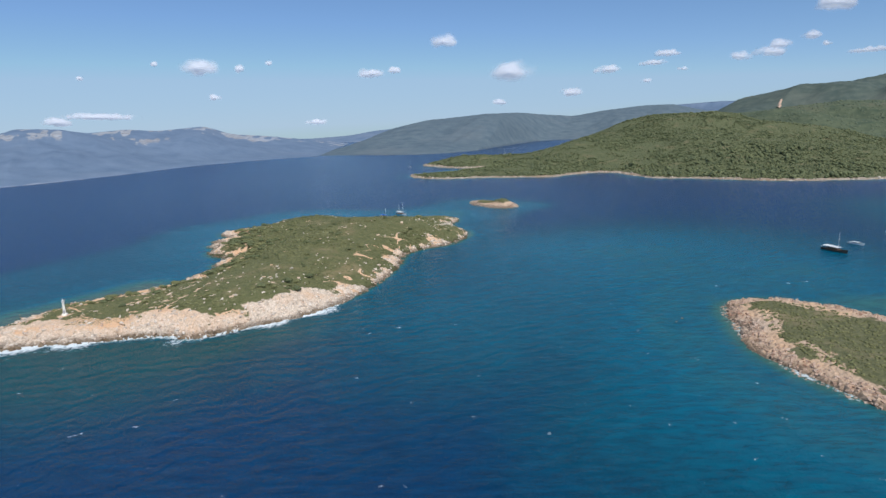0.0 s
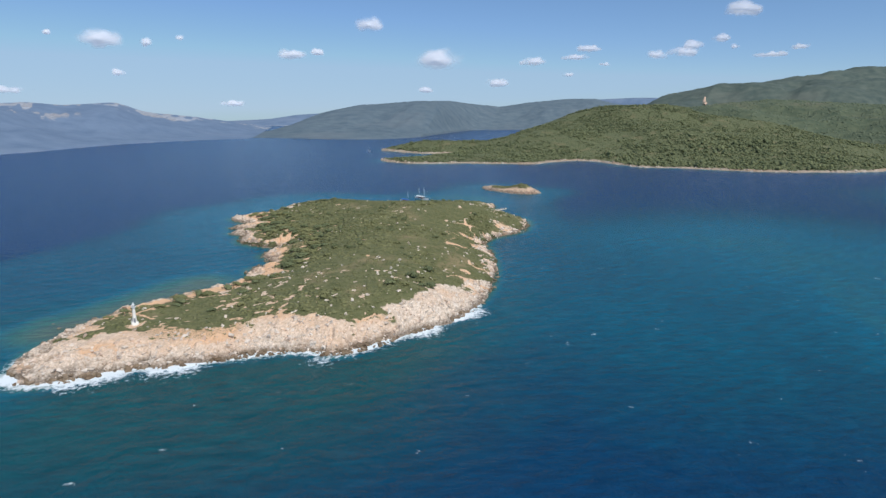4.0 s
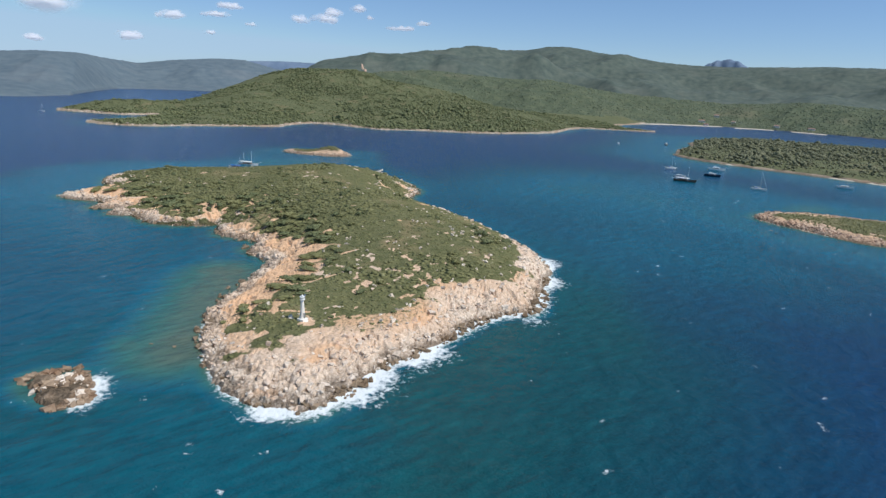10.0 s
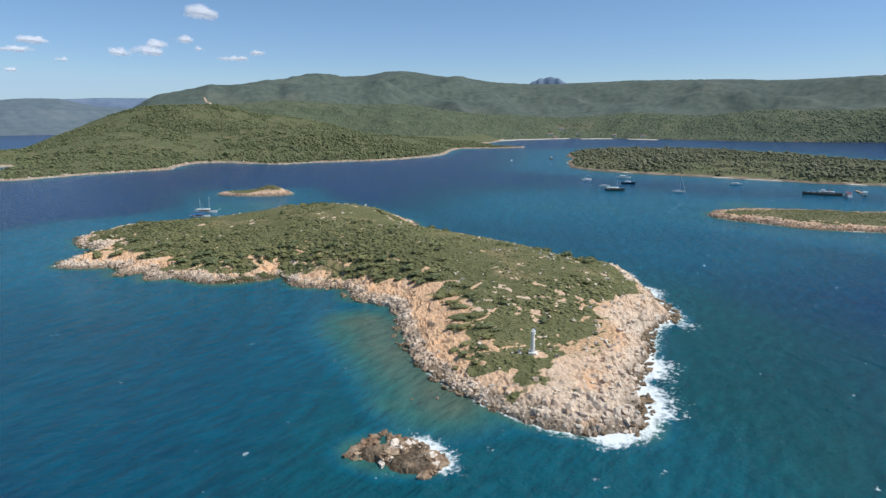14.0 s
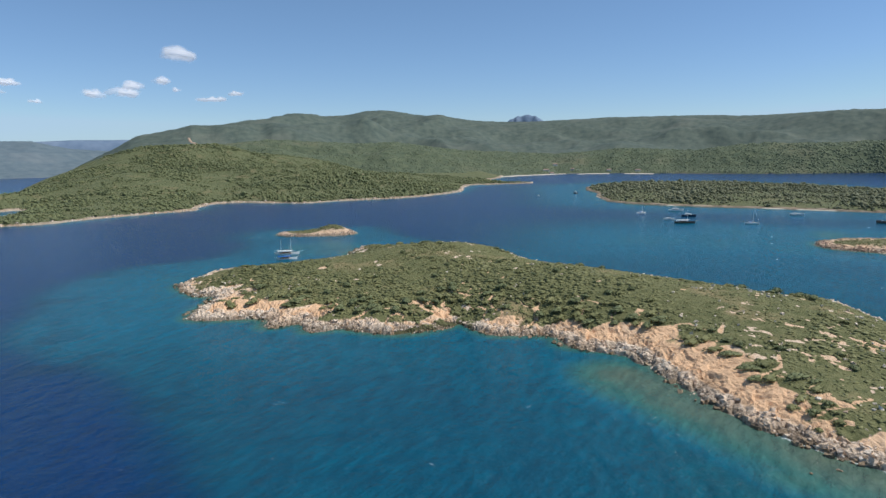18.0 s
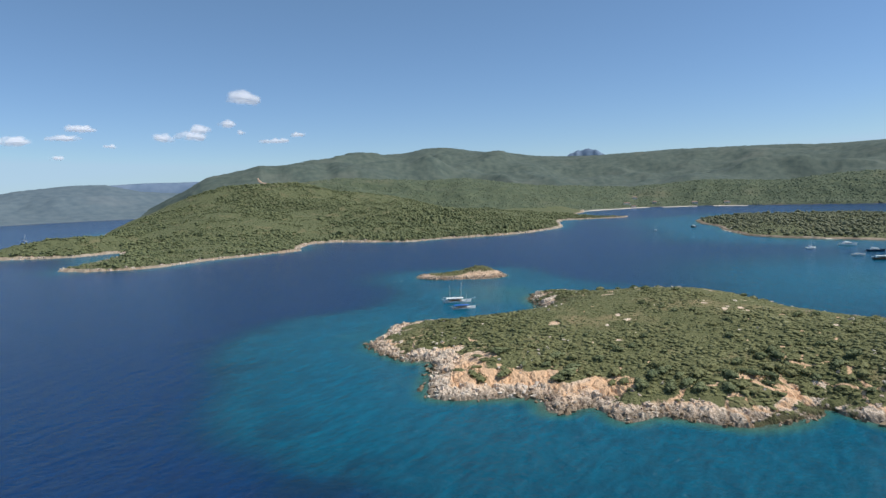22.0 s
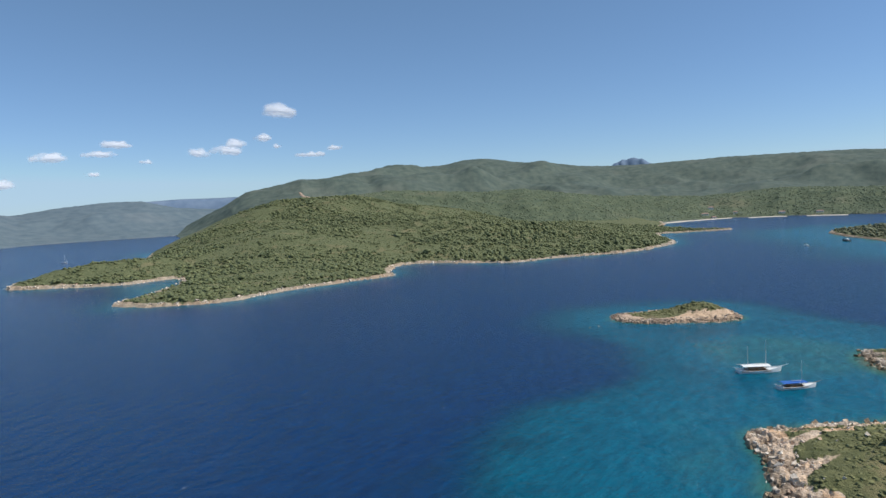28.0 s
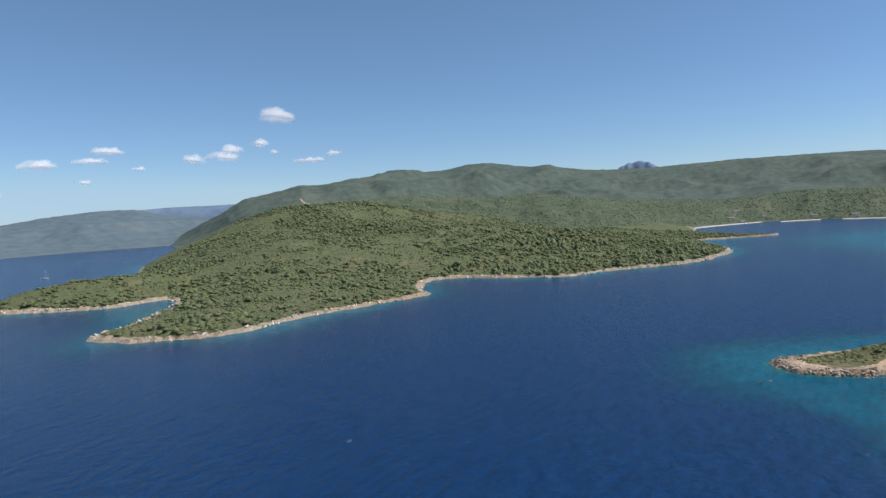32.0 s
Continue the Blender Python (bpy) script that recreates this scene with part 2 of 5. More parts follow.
# blue-green is air haze over the strait, tinted into the slope colours
M_HAZE_FAR = ground_material("hazed far slopes", (0.14, 0.17, 0.185), (0.20, 0.225, 0.23), (0.20, 0.21, 0.215), (0.098, 0.135, 0.162), (0.15, 0.188, 0.205), grain=0.09, wet=False)
# haze over the farthest land painted in: all tones pulled to pale blue
M_HAZE_BLUE = ground_material("far mountains in haze blue", (0.28, 0.315, 0.375), (0.43, 0.445, 0.47), (0.28, 0.305, 0.355), (0.13, 0.182, 0.262), (0.18, 0.236, 0.32), grain=0.07, wet=False)
M_SKERRY = ground_material("wet brown rock", (0.22, 0.165, 0.11), (0.46, 0.37, 0.27), (0.2, 0.14, 0.09), (0.06, 0.06, 0.03), (0.1, 0.09, 0.05))
M_SHRUB = leaf_material("maquis leaves", (0.092, 0.102, 0.038), (0.218, 0.208, 0.088), (0.36, 0.34, 0.19))
M_PINE = leaf_material("pine needles", (0.066, 0.086, 0.04), (0.186, 0.196, 0.088), (0.29, 0.285, 0.15))
M_OLIVE = leaf_material("olive leaves", (0.09, 0.102, 0.055), (0.19, 0.188, 0.108))
# the pine needles again, bluer and flatter in tone for painted-in haze
M_HAZE_PINE = leaf_material("hazed far pine needles", (0.078, 0.102, 0.06), (0.14, 0.16, 0.095))
M_BARK = plain("bark", (0.16, 0.11, 0.075), 0.9)


def rock_material(name, lo, hi):
    m, nt, b = shader(name, 0.9, 0.2)
    oi = nt.nodes.new("ShaderNodeObjectInfo")
    g = nt.nodes.new("ShaderNodeNewGeometry")
    fine = noise_node(nt, 1.6, 8, 0.7)
    tone = maths(nt, "ADD", maths(nt, "MULTIPLY", fine, 0.7), maths(nt, "MULTIPLY", maths(nt, "ADD", oi.outputs["Random"], g.outputs["Random Per Island"]), 0.2))
    rust = ramp(nt, noise_node(nt, 0.10, 5, 0.6), [(0.52, (0, 0, 0)), (0.68, (0.6, 0.6, 0.6))])
    grey = ramp(nt, noise_node(nt, 0.19, 4, 0.6), [(0.52, (0, 0, 0)), (0.68, (0.12, 0.12, 0.12))])
    nt.links.new(mix(nt, grey, mix(nt, rust, ramp(nt, tone, [(0.27, tuple(c * 0.5 for c in lo)), (0.42, lo), (0.72, hi)]), (lo[0] * 1.05, lo[1] * 0.75, lo[2] * 0.55)), tuple(0.62 * (0.3 * hi[0] + 0.7 * c) for c in hi)), b.inputs["Base Color"])
    bump(nt, b, fine, 1.0, 0.3)
    return m


M_ROCK = rock_material("limestone boulders", (0.62, 0.505, 0.395), (0.90, 0.79, 0.665))
M_BAYROCK = rock_material("weathered brown limestone", (0.40, 0.30, 0.225), (0.72, 0.585, 0.46))
M_WETROCK = rock_material("wet rock", (0.12, 0.085, 0.052), (0.33, 0.245, 0.16))
M_REDROCK = rock_material("rusty rock", (0.34, 0.20, 0.125), (0.60, 0.44, 0.33))


def sea_material():
    m, nt, b = shader("sea water", 0.22, 0.3)
    b.inputs["IOR"].default_value = 1.33
    big, mid = noise_node(nt, 0.012, 4), noise_node(nt, 0.06, 5)
    shoal = maths(nt, "ADD", attr(nt, "shoal"), maths(nt, "MULTIPLY", maths(nt, "SUBTRACT", mid, 0.5), 0.16))
    shoal = maths(nt, "ADD", shoal, maths(nt, "MULTIPLY", maths(nt, "SUBTRACT", big, 0.5), 0.12), True)
    water = ramp(nt, shoal, [(0.0, (0.004, 0.032, 0.108)), (0.22, (0.003, 0.041, 0.102)), (0.40, (0.004, 0.066, 0.115)), (0.50, (0.003, 0.086, 0.142)), (0.62, (0.004, 0.108, 0.176)), (0.84, (0.04, 0.142, 0.125)), (1.0, (0.11, 0.14, 0.095))])
    water = mix(nt, maths(nt, "MULTIPLY", attr(nt, "murk"), 0.75), water, (0.008, 0.073, 0.071))
    # wind streaks, with the waves' light and dark multiplied into the colour
    st = nt.nodes.new("ShaderNodeMapping")
    st.inputs["Rotation"].default_value, st.inputs["Scale"].default_value = (0, 0, radians(35)), (0.09, 0.34, 1.0)
    nt.links.new(nt.nodes["where"].outputs["Position"], st.inputs["Vector"])
    sn = node(nt, "ShaderNodeTexNoise", Scale=1.0, Detail=5.0, Roughness=0.65)
    nt.links.new(st.outputs[0], sn.inputs["Vector"])
    water = mix(nt, 1.0, water, ramp(nt, sn.outputs["Fac"], [(0.32, (0.66, 0.70, 0.73)), (0.5, (0.95, 0.95, 0.95)), (0.68, (1.22, 1.20, 1.17))]), "MULTIPLY")
    grass = ramp(nt, noise_node(nt, 0.028, 5, 0.6), [(0.54, (0, 0, 0)), (0.60, (1, 1, 1))])
    water = mix(nt, maths(nt, "MULTIPLY", maths(nt, "MULTIPLY", grass, attr(nt, "weed")), 0.7), water, (0.006, 0.03, 0.06))
    froth = noise_node(nt, 0.5, 8, 0.74)
    foam = ramp(nt, maths(nt, "ADD", attr(nt, "foam"), maths(nt, "MULTIPLY", maths(nt, "SUBTRACT", froth, 0.5), 2.4)), [(0.62, (0, 0, 0)), (0.78, (0.5, 0.5, 0.5)), (1.02, (1, 1, 1))])
    # scattered whitecaps
    caps = maths(nt, "MULTIPLY", ramp(nt, noise_node(nt, 0.11, 6, 0.75), [(0.664, (0, 0, 0)), (0.70, (1, 1, 1))]), attr(nt, "chop"))
    white = maths(nt, "MAXIMUM", foam, maths(nt, "MULTIPLY", caps, 0.75))
    nt.links.new(mix(nt, white, water, (0.82, 0.86, 0.86)), b.inputs["Base Color"])
    nt.links.new(maths(nt, "ADD", 0.2, maths(nt, "MULTIPLY", white, 0.6)), b.inputs["Roughness"])
    swell = nt.nodes.new("ShaderNodeTexWave")
    swell.inputs["Scale"].default_value, swell.inputs["Distortion"].default_value = 0.028, 9.0
    swell.inputs["Detail"].default_value, swell.inputs["Detail Scale"].default_value = 3.0, 1.6
    mp = nt.nodes.new("ShaderNodeMapping")
    mp.inputs["Rotation"].default_value = (0, 0, radians(65))
    nt.links.new(nt.nodes["where"].outputs["Position"], mp.inputs["Vector"])
    nt.links.new(mp.outputs[0], swell.inputs["Vector"])
    waves = maths(nt, "ADD", maths(nt, "MULTIPLY", swell.outputs["Fac"], 0.3), maths(nt, "ADD", noise_node(nt, 0.33, 6, 0.65), maths(nt, "MULTIPLY", noise_node(nt, 0.06, 3), 0.5)))
    bump(nt, b, waves, 0.8, 1.2)
    return m


M_SEA = sea_material()

# ---- plan: shore lines ----
ISLAND = loop_curve([(-218, 269), (-224, 288), (-223, 310), (-208, 341), (-190, 363), (-170, 379), (-160, 391), (-160, 414), (-151, 426), (-158, 448), (-149, 469), (-160, 474), (-177, 491), (-180, 515), (-190, 525), (-181, 538), (-194, 548), (-184, 561), (-200, 589), (-192, 603), (-163, 620), (-165, 633), (-150, 667), (-128, 672), (-106, 681), (-90, 665), (-71, 642), (-51, 626), (-22, 632), (4, 650), (28, 654), (35, 637), (27, 606), (42.5, 555.5), (26.5, 508.5), (4.5, 490.5), (-10.5, 470.5), (-16.5, 429.5), (-24.5, 386.5), (-38.5, 345.5), (-56.5, 317.5), (-75.5, 302.5), (-108.5, 279.5), (-127.5, 284.5), (-167.5, 276.5), (-182.5, 275.5), (-207.5, 265.5)], 5)
ISLET = loop_curve([(55, 778), (60, 760), (68, 746), (80, 727), (94, 717), (108, 727), (112, 746), (103, 765), (88, 781), (74, 792), (64, 788)])
SHELF = loop_curve([(-326, 304), (-338, 404), (-313, 474), (-284, 544), (-275, 602), (-267, 651), (-240, 682), (-211, 717), (-179, 747), (-132, 757), (-64, 741), (-24, 757), (24, 802), (89, 826), (135, 793), (169, 745), (147, 695), (110, 645), (95, 567), (93, 488), (74, 402), (39, 335), (-6, 277), (-49, 253), (-114, 251), (-168, 247), (-226, 240), (-273, 263)])
RIGHT_ISLE = loop_curve([(172, 305), (163, 274), (157, 245), (159, 218), (167, 192), (181, 166), (204, 126), (249, 109), (271, 146), (261, 214), (241, 264), (223, 300), (197, 317)])
LOW_ISLE = loop_curve([(678, 629), (612, 602), (557, 566), (527, 463), (525, 350), (510, 253), (519, 188), (543, 80), (766, 41), (942, 184), (1087, 337), (1180, 468), (1112, 621), (1010, 718), (872, 706), (762, 654)])
ROCK_ISLE = loop_curve([(-262.4, 325.0), (-265.8, 316.4), (-263.2, 306.1), (-258.1, 301.8), (-253.8, 305.2), (-251.2, 313.0), (-255.5, 321.6)], 4)
HEAD = loop_curve([(-40, 1212), (11, 1135), (89, 1133), (160, 1119), (220, 1105), (253, 1135), (309, 1171), (355, 1154), (365, 1091), (384, 1032), (439, 1009), (508, 956), (568, 931), (652, 919), (738, 926), (860, 984), (951, 1010), (1009, 966), (1084, 903), (1104, 969), (1191, 1081), (1418, 1136), (1686, 1300), (1572, 1800), (1037, 2081), (500, 1998), (297, 1761), (159, 1549), (38, 1577), (-19, 1513), (11, 1451), (59, 1385), (119, 1384), (102, 1337), (28, 1267)])


# ---- sea ----
def stretched(lo, hi, step, far_lo, far_hi):
    """Grid lines, even from lo to hi and ever wider outside."""
    mid = list(np.arange(lo, hi + 0.1, step))
    w, x = step, hi
    up, down = [], []
    while x < far_hi:
        w *= 1.16
        x += w
        up.append(x)
    w, x = step, lo
    while x > far_lo:
        w *= 1.16
        x -= w
        down.append(x)
    return np.array(down[::-1] + mid + up)


def build_sea():
    xs, ys = stretched(-290, 140, 2.6, -4600, 4600), stretched(235, 720, 2.6, -1500, 4700)
    gx, gy = np.meshgrid(xs, ys)
    wob = 10 * (fbm(gx, gy, 60, 4, 5) - 0.5)
    d_main = -inside_distance(gx, gy, ISLAND)
    d_islet = -inside_distance(gx, gy, ISLET)
    d_right = -inside_distance(gx, gy, RIGHT_ISLE)
    d_low = -inside_distance(gx, gy, LOW_ISLE)
    d_rock = -inside_distance(gx, gy, ROCK_ISLE)
    d_head = -inside_distance(gx, gy, HEAD)
    big = fbm(gx, gy, 150, 3, 2)

    def slope(d, reach, top):
        return top * np.clip(1 - (d + wob) / (reach * (0.7 + 0.6 * big)), 0, 1) ** 0.8

    shelf = inside_distance(gx, gy, SHELF) + 2.2 * wob + 26 * (big - 0.5)
    west = smooth(-60, -190, gx - 0.3 * (gy - 330)) + smooth(600, 680, gy)
    floor_top = 0.36 + np.clip(west, 0, 1) * (0.07 + 0.08 * smooth(540, 640, gy))
    shoal = np.maximum.reduce([
        np.clip(floor_top * smooth(-10, 22, shelf) + 0.14 * smooth(80, 5, d_main), 0, 0.64), slope(d_main, 14 + 8 * np.clip(west, 0, 1), 0.95), np.minimum(0.55, slope(d_islet, 60, 0.7)), slope(d_islet, 16, 0.9),
        np.minimum(0.66, slope(d_right, 170, 0.8)), slope(d_right, 20, 0.92), np.minimum(0.58, slope(d_low, 190, 0.85)), slope(d_low, 18, 0.92),
        slope(d_rock, 16, 0.85), slope(d_head, 40, 0.75), slope(d_head, 12, 0.85)])
    # sandy spit between the point and the rock, and the pale bank by the anchorage
    spit = np.exp(-(((gx + 236) / 17) ** 2 + ((gy - 330) / 26) ** 2))
    run = np.clip(((gx + 183) * -44 + (gy - 386) * -68) / (44 ** 2 + 68 ** 2), 0, 1)
    inner = np.exp(-(np.hypot(gx + 183 + 44 * run, gy - 386 + 68 * run) / 37) ** 2)
    bank = np.exp(-(((gx - 258) / 80) ** 2 + ((gy - 300) / 48) ** 2))
    shoal = np.maximum(shoal, np.maximum(0.88 * spit, np.maximum(0.95 * inner, 0.82 * bank)))
    # broad teal water between the islands and off the point
    teal = 0.44 * smooth(105, 20, np.hypot((gx + 245) * 0.85, gy - 265)) + 0.14 * smooth(330, 150, np.hypot(gx + 150, (gy - 250) * 1.2)) * smooth(420, 300, gy) + 0.43 * smooth(330, 110, np.hypot(gx - 130, (gy - 375) * 1.15)) * (0.8 + 0.4 * big)
    teal = teal + 0.23 * smooth(270, 80, np.hypot(gx - 240, gy - 470))
    shoal = np.maximum(shoal, teal)
    shoal = np.maximum(shoal, 0.40 * smooth(75, 15, d_main + wob) * smooth(345, 310, gy))
    # cove by the gulets: shallows paled further to paint in sun glitter
    shoal = np.maximum(shoal, 0.72 * smooth(115, 25, np.hypot(gx - 10, (gy - 686) * 1.1)))
    # surf on the weather side
    side = smooth(356, 322, gy) * smooth(-237, -226, gx - 0.35 * np.maximum(gy - 285, 0)) * smooth(-28, -48, gx)
    surf = side * np.maximum(1.1 * np.exp(-np.maximum(d_main - 1, 0) / 5.5), 1.45 * np.exp(-np.maximum(d_main - 1, 0) / 10.0) * smooth(0.32, 0.62, fbm(gx, gy, 15, 3, 9)))
    surf = np.maximum(surf, 1.5 * np.exp(-np.maximum(d_rock, 0) / 5.0) * smooth(-262, -250, gx + (308 - gy) * 0.5))
    surf = np.maximum(surf, 0.95 * np.exp(-np.maximum(d_right, 0) / 3.5) * smooth(210, 150, gx))
    chop = np.clip(0.15 + smooth(500, 250, gy) * smooth(-420, -250, gx) * 0.9, 0, 1)
    weed = np.clip(1 - np.abs(shelf - 8) / 30, 0, 1) * smooth(-60, -180, gx) * smooth(420, 470, gy)
    # greener, sand-laden water stirred up off the point
    murk = smooth(135, 45, np.hypot((gx + 185) * 0.75, gy - 270) + 1.5 * wob) * smooth(400, 330, gy) + 0.35 * smooth(50, 10, d_main + wob) * smooth(400, 340, gy)
    z = 0.22 * (fbm(gx, gy, 9, 2, 21) - 0.5)
    verts = np.stack([gx, gy, z], -1).reshape(-1, 3)
    me = mesh_np("sea", verts, grid_faces(len(xs), len(ys)), M_SEA, True)
    for name, v in (("shoal", shoal), ("foam", surf), ("chop", chop), ("weed", weed), ("murk", np.clip(murk, 0, 1) * smooth(0.75, 0.45, shoal))):
        attribute(me, name, v)
    return tagged(new("water", me), "deep blue sea turning turquoise over shallows, with small whitecaps", "sea", kind="structure")


build_sea()


# ---- land ----
def island_height(x, y, d):
    rise = 7.2 + 8.0 * np.exp(-(((x + 85) / 62) ** 2 + ((y - 425) / 95) ** 2)) + 9.5 * np.exp(-(((x + 30) / 62) ** 2 + ((y - 535) / 70) ** 2)) + 3.5 * np.exp(-(((x + 95) / 60) ** 2 + ((y - 600) / 55) ** 2)) + 4.0 * np.exp(-(((x + 88) / 40) ** 2 + ((y - 330) / 40) ** 2))
    rise = rise - 2.2 * np.exp(-(((x + 190) / 36) ** 2 + ((y - 303) / 30) ** 2))
    steep = 19.0 - 10.0 * smooth(345, 315, y) * smooth(-215, -190, x)
    return rise * (1 - np.exp(-(np.maximum(d, 0) / steep) ** 1.2))


def shore_land(name, outline, height, step, ragged, material, veg_at, label, category, margin=8.0, rough=1.0, seed=3, soil_amount=0.5, soil_extra=None, damp=1.0, blocks=0.0):
    """A piece of land inside a shore line, as one sheet that runs on under the water."""
    lo, hi = outline.min(0) - margin, outline.max(0) + margin
    xs, ys = np.arange(lo[0], hi[0], step), np.arange(lo[1], hi[1], step)
    gx, gy = np.meshgrid(xs, ys)
    d = inside_distance(gx, gy, outline) + ragged * (fbm(gx, gy, ragged * 4, 4, seed) - 0.5) * 2
    crag = fbm(gx, gy, 7.0 * rough, 4, seed + 1)
    ledge = fbm(gx, gy, 3.2 * rough, 3, seed + 2)
    ledge = 0.5 * ledge + 0.5 * np.round(ledge * 5) / 5
    near = np.exp(-np.abs(d) / (9.0 * rough))
    z = height(gx, gy, d) + np.where(d > 0, rough * (2.2 * crag + 2.4 * ledge - 1.7) * (0.18 + near), 0.55 * d)
    veg = veg_at(gx, gy, d)
    if blocks:
        b1, e1 = cells(gx, gy, 6.5, seed + 20)
        b2, e2 = cells(gx, gy, 2.6, seed + 30)
        step_up = 1.7 * (b1 - 0.45) - 1.1 * smooth(0.16, 0.02, e1) + 0.8 * (b2 - 0.5) - 0.55 * smooth(0.2, 0.03, e2)
        z = z + np.where(d > -1, blocks * step_up * smooth(-1, 1.5, d) * np.exp(-np.maximum(d - 8, 0) / 14) * (1 - 0.85 * veg), 0)
    z = np.maximum(z, -3.0) + np.where(d > 0, 0.35 * rough * smooth(0, 1.2 * rough, d), 0)
    keep = (d > -margin).ravel()
    faces = grid_faces(len(xs), len(ys), keep)
    soil = np.clip(soil_amount * smooth(0.35, 0.65, fbm(gx, gy, 26 * rough, 3, seed + 5)) + smooth(5, 10, d) * smooth(0.45, 0.6, fbm(gx, gy, 18, 3, seed + 7)) * soil_amount, 0, 1)
    if soil_extra is not None:
        soil = np.clip(soil * 0.7 + soil_extra(gx, gy, d), 0, 1)
    wet = smooth(2.6 * rough, 0.9 * rough, z + 2.2 * (crag - 0.5)) * damp
    verts, faces, veg, soil, wet = compact(np.stack([gx, gy, z], -1).reshape(-1, 3), faces, veg.ravel(), soil.ravel(), wet.ravel())
    me = mesh_np(name, verts, faces, material, False)
    for key, v in (("veg", veg), ("soil", soil), ("wet", wet)):
        attribute(me, key, v)
    ob = tagged(new(name, me), label, category, kind="structure")

    def height_at(px, py):
        """Height by plan, for whatever stands on it."""
        zz = z
        i = np.clip((px - xs[0]) / step, 0, len(xs) - 1.001)
        j = np.clip((py - ys[0]) / step, 0, len(ys) - 1.001)
        i0, j0 = np.floor(i).astype(int), np.floor(j).astype(int)
        u, v = i - i0, j - j0
        return (zz[j0, i0] * (1 - u) + zz[j0, i0 + 1] * u) * (1 - v) + (zz[j0 + 1, i0] * (1 - u) + zz[j0 + 1, i0 + 1] * u) * v

    return ob, height_at


TRAILS = [[(-205, 332), (-196, 321), (-186, 313)], [(-184, 346), (-171, 337), (-158, 338)], [(-165, 369), (-150, 358), (-135, 358)]]


def trail_distance(x, y):
    best = np.full(np.shape(x), 1e9)
    for line in TRAILS:
        for (ax, ay), (bx_, by_) in zip(line, line[1:]):
            dx, dy = bx_ - ax, by_ - ay
            u = np.clip(((x - ax) * dx + (y - ay) * dy) / (dx * dx + dy * dy), 0, 1)
            best = np.minimum(best, np.hypot(x - ax - u * dx, y - ay - u * dy))
    return best + 2.0 * (fbm(x, y, 7, 2, 58) - 0.5)


def gullies(x, y, d):
    """Thin washed-out runnels and goat tracks near the shore."""
    n = np.abs(fbm(x, y, 26, 3, 61) - 0.5)
    return smooth(0.020, 0.007, n) * smooth(46, 20, d) * smooth(0.40, 0.55, fbm(x, y, 40, 2, 63))


def island_soil(x, y, d):
    """Bare earth: the strip above the bay, the trails and the rusty gullies."""
    strip = smooth(5, 8, d) * smooth(34, 24, d) * np.exp(-(((x + 178) / 40) ** 2 + ((y - 366) / 60) ** 2))
    dry = np.exp(-(((x + 165) / 30) ** 2 + ((y - 297) / 13) ** 2))
    tip = smooth(6, 10, d) * np.exp(-(((x + 178) / 22) ** 2 + ((y - 594) / 26) ** 2))
    return 1.6 * strip + 1.1 * tip + 0.6 * smooth(0.3, 0.8, dry) * fbm(x, y, 9, 3, 66) + gullies(x, y, d) + 0.8 * smooth(1.1, 0.4, trail_distance(x, y)) + 0.9 * smooth(6, 10, d) * smooth(340, 380, y) * smooth(0.48, 0.58, fbm(x, y, 20, 3, 65))


def island_veg(x, y, d):
    """Green cover: full inland, broken towards the bare point and the bay shore."""
    bare = 11 + 24 * np.exp(-(((x + 172) / 50) ** 2 + ((y - 275) / 27) ** 2)) + 24 * np.exp(-(((x + 184) / 26) ** 2 + ((y - 592) / 32) ** 2)) + 2 * smooth(-110, -150, x) + 16 * np.exp(-(((x + 178) / 34) ** 2 + ((y - 366) / 44) ** 2))
    bare = bare - 5 * smooth(-60, 10, x) - 3 * smooth(370, 420, y) - 4 * np.exp(-((y - 500) / 45) ** 2) * smooth(-110, -150, x)
    along = 0.57 * x + 0.82 * y
    fringe = 0.5 * fbm(along, 0.35 * d, 6.5, 3, 31) + 0.5 * fbm(x, y, 16, 3, 32)
    edge = smooth(-4, 5, d - bare + 46 * (fringe - 0.5))
    gaps = smooth(0.74, 0.78, fbm(x, y, 4, 3, 44)) * smooth(70, 10, np.abs(y - 325)) + smooth(0.78, 0.82, fbm(x, y, 6, 3, 47))
    gaps = gaps + gullies(x, y, d) + smooth(0.68, 0.73, fbm(0.57 * x + 0.82 * y, 1.8 * (0.82 * x - 0.57 * y), 7, 3, 48)) * smooth(80, 30, np.hypot(x + 160, y - 318)) * 0.9
    dry = np.exp(-(((x + 165) / 30) ** 2 + ((y - 297) / 13) ** 2))
    paths = smooth(0.9, 0.3, trail_distance(x, y))
    cover = np.clip(edge - 0.95 * gaps - 0.75 * smooth(0.4, 0.8, dry) * smooth(0.44, 0.54, fbm(x, y, 7, 3, 67)) - paths, 0, 1)
    # thin dry scrub on the brown ground round the lighthouse
    return np.maximum(cover, 0.44 * smooth(0.3, 0.65, dry) * smooth(5, 12, d))


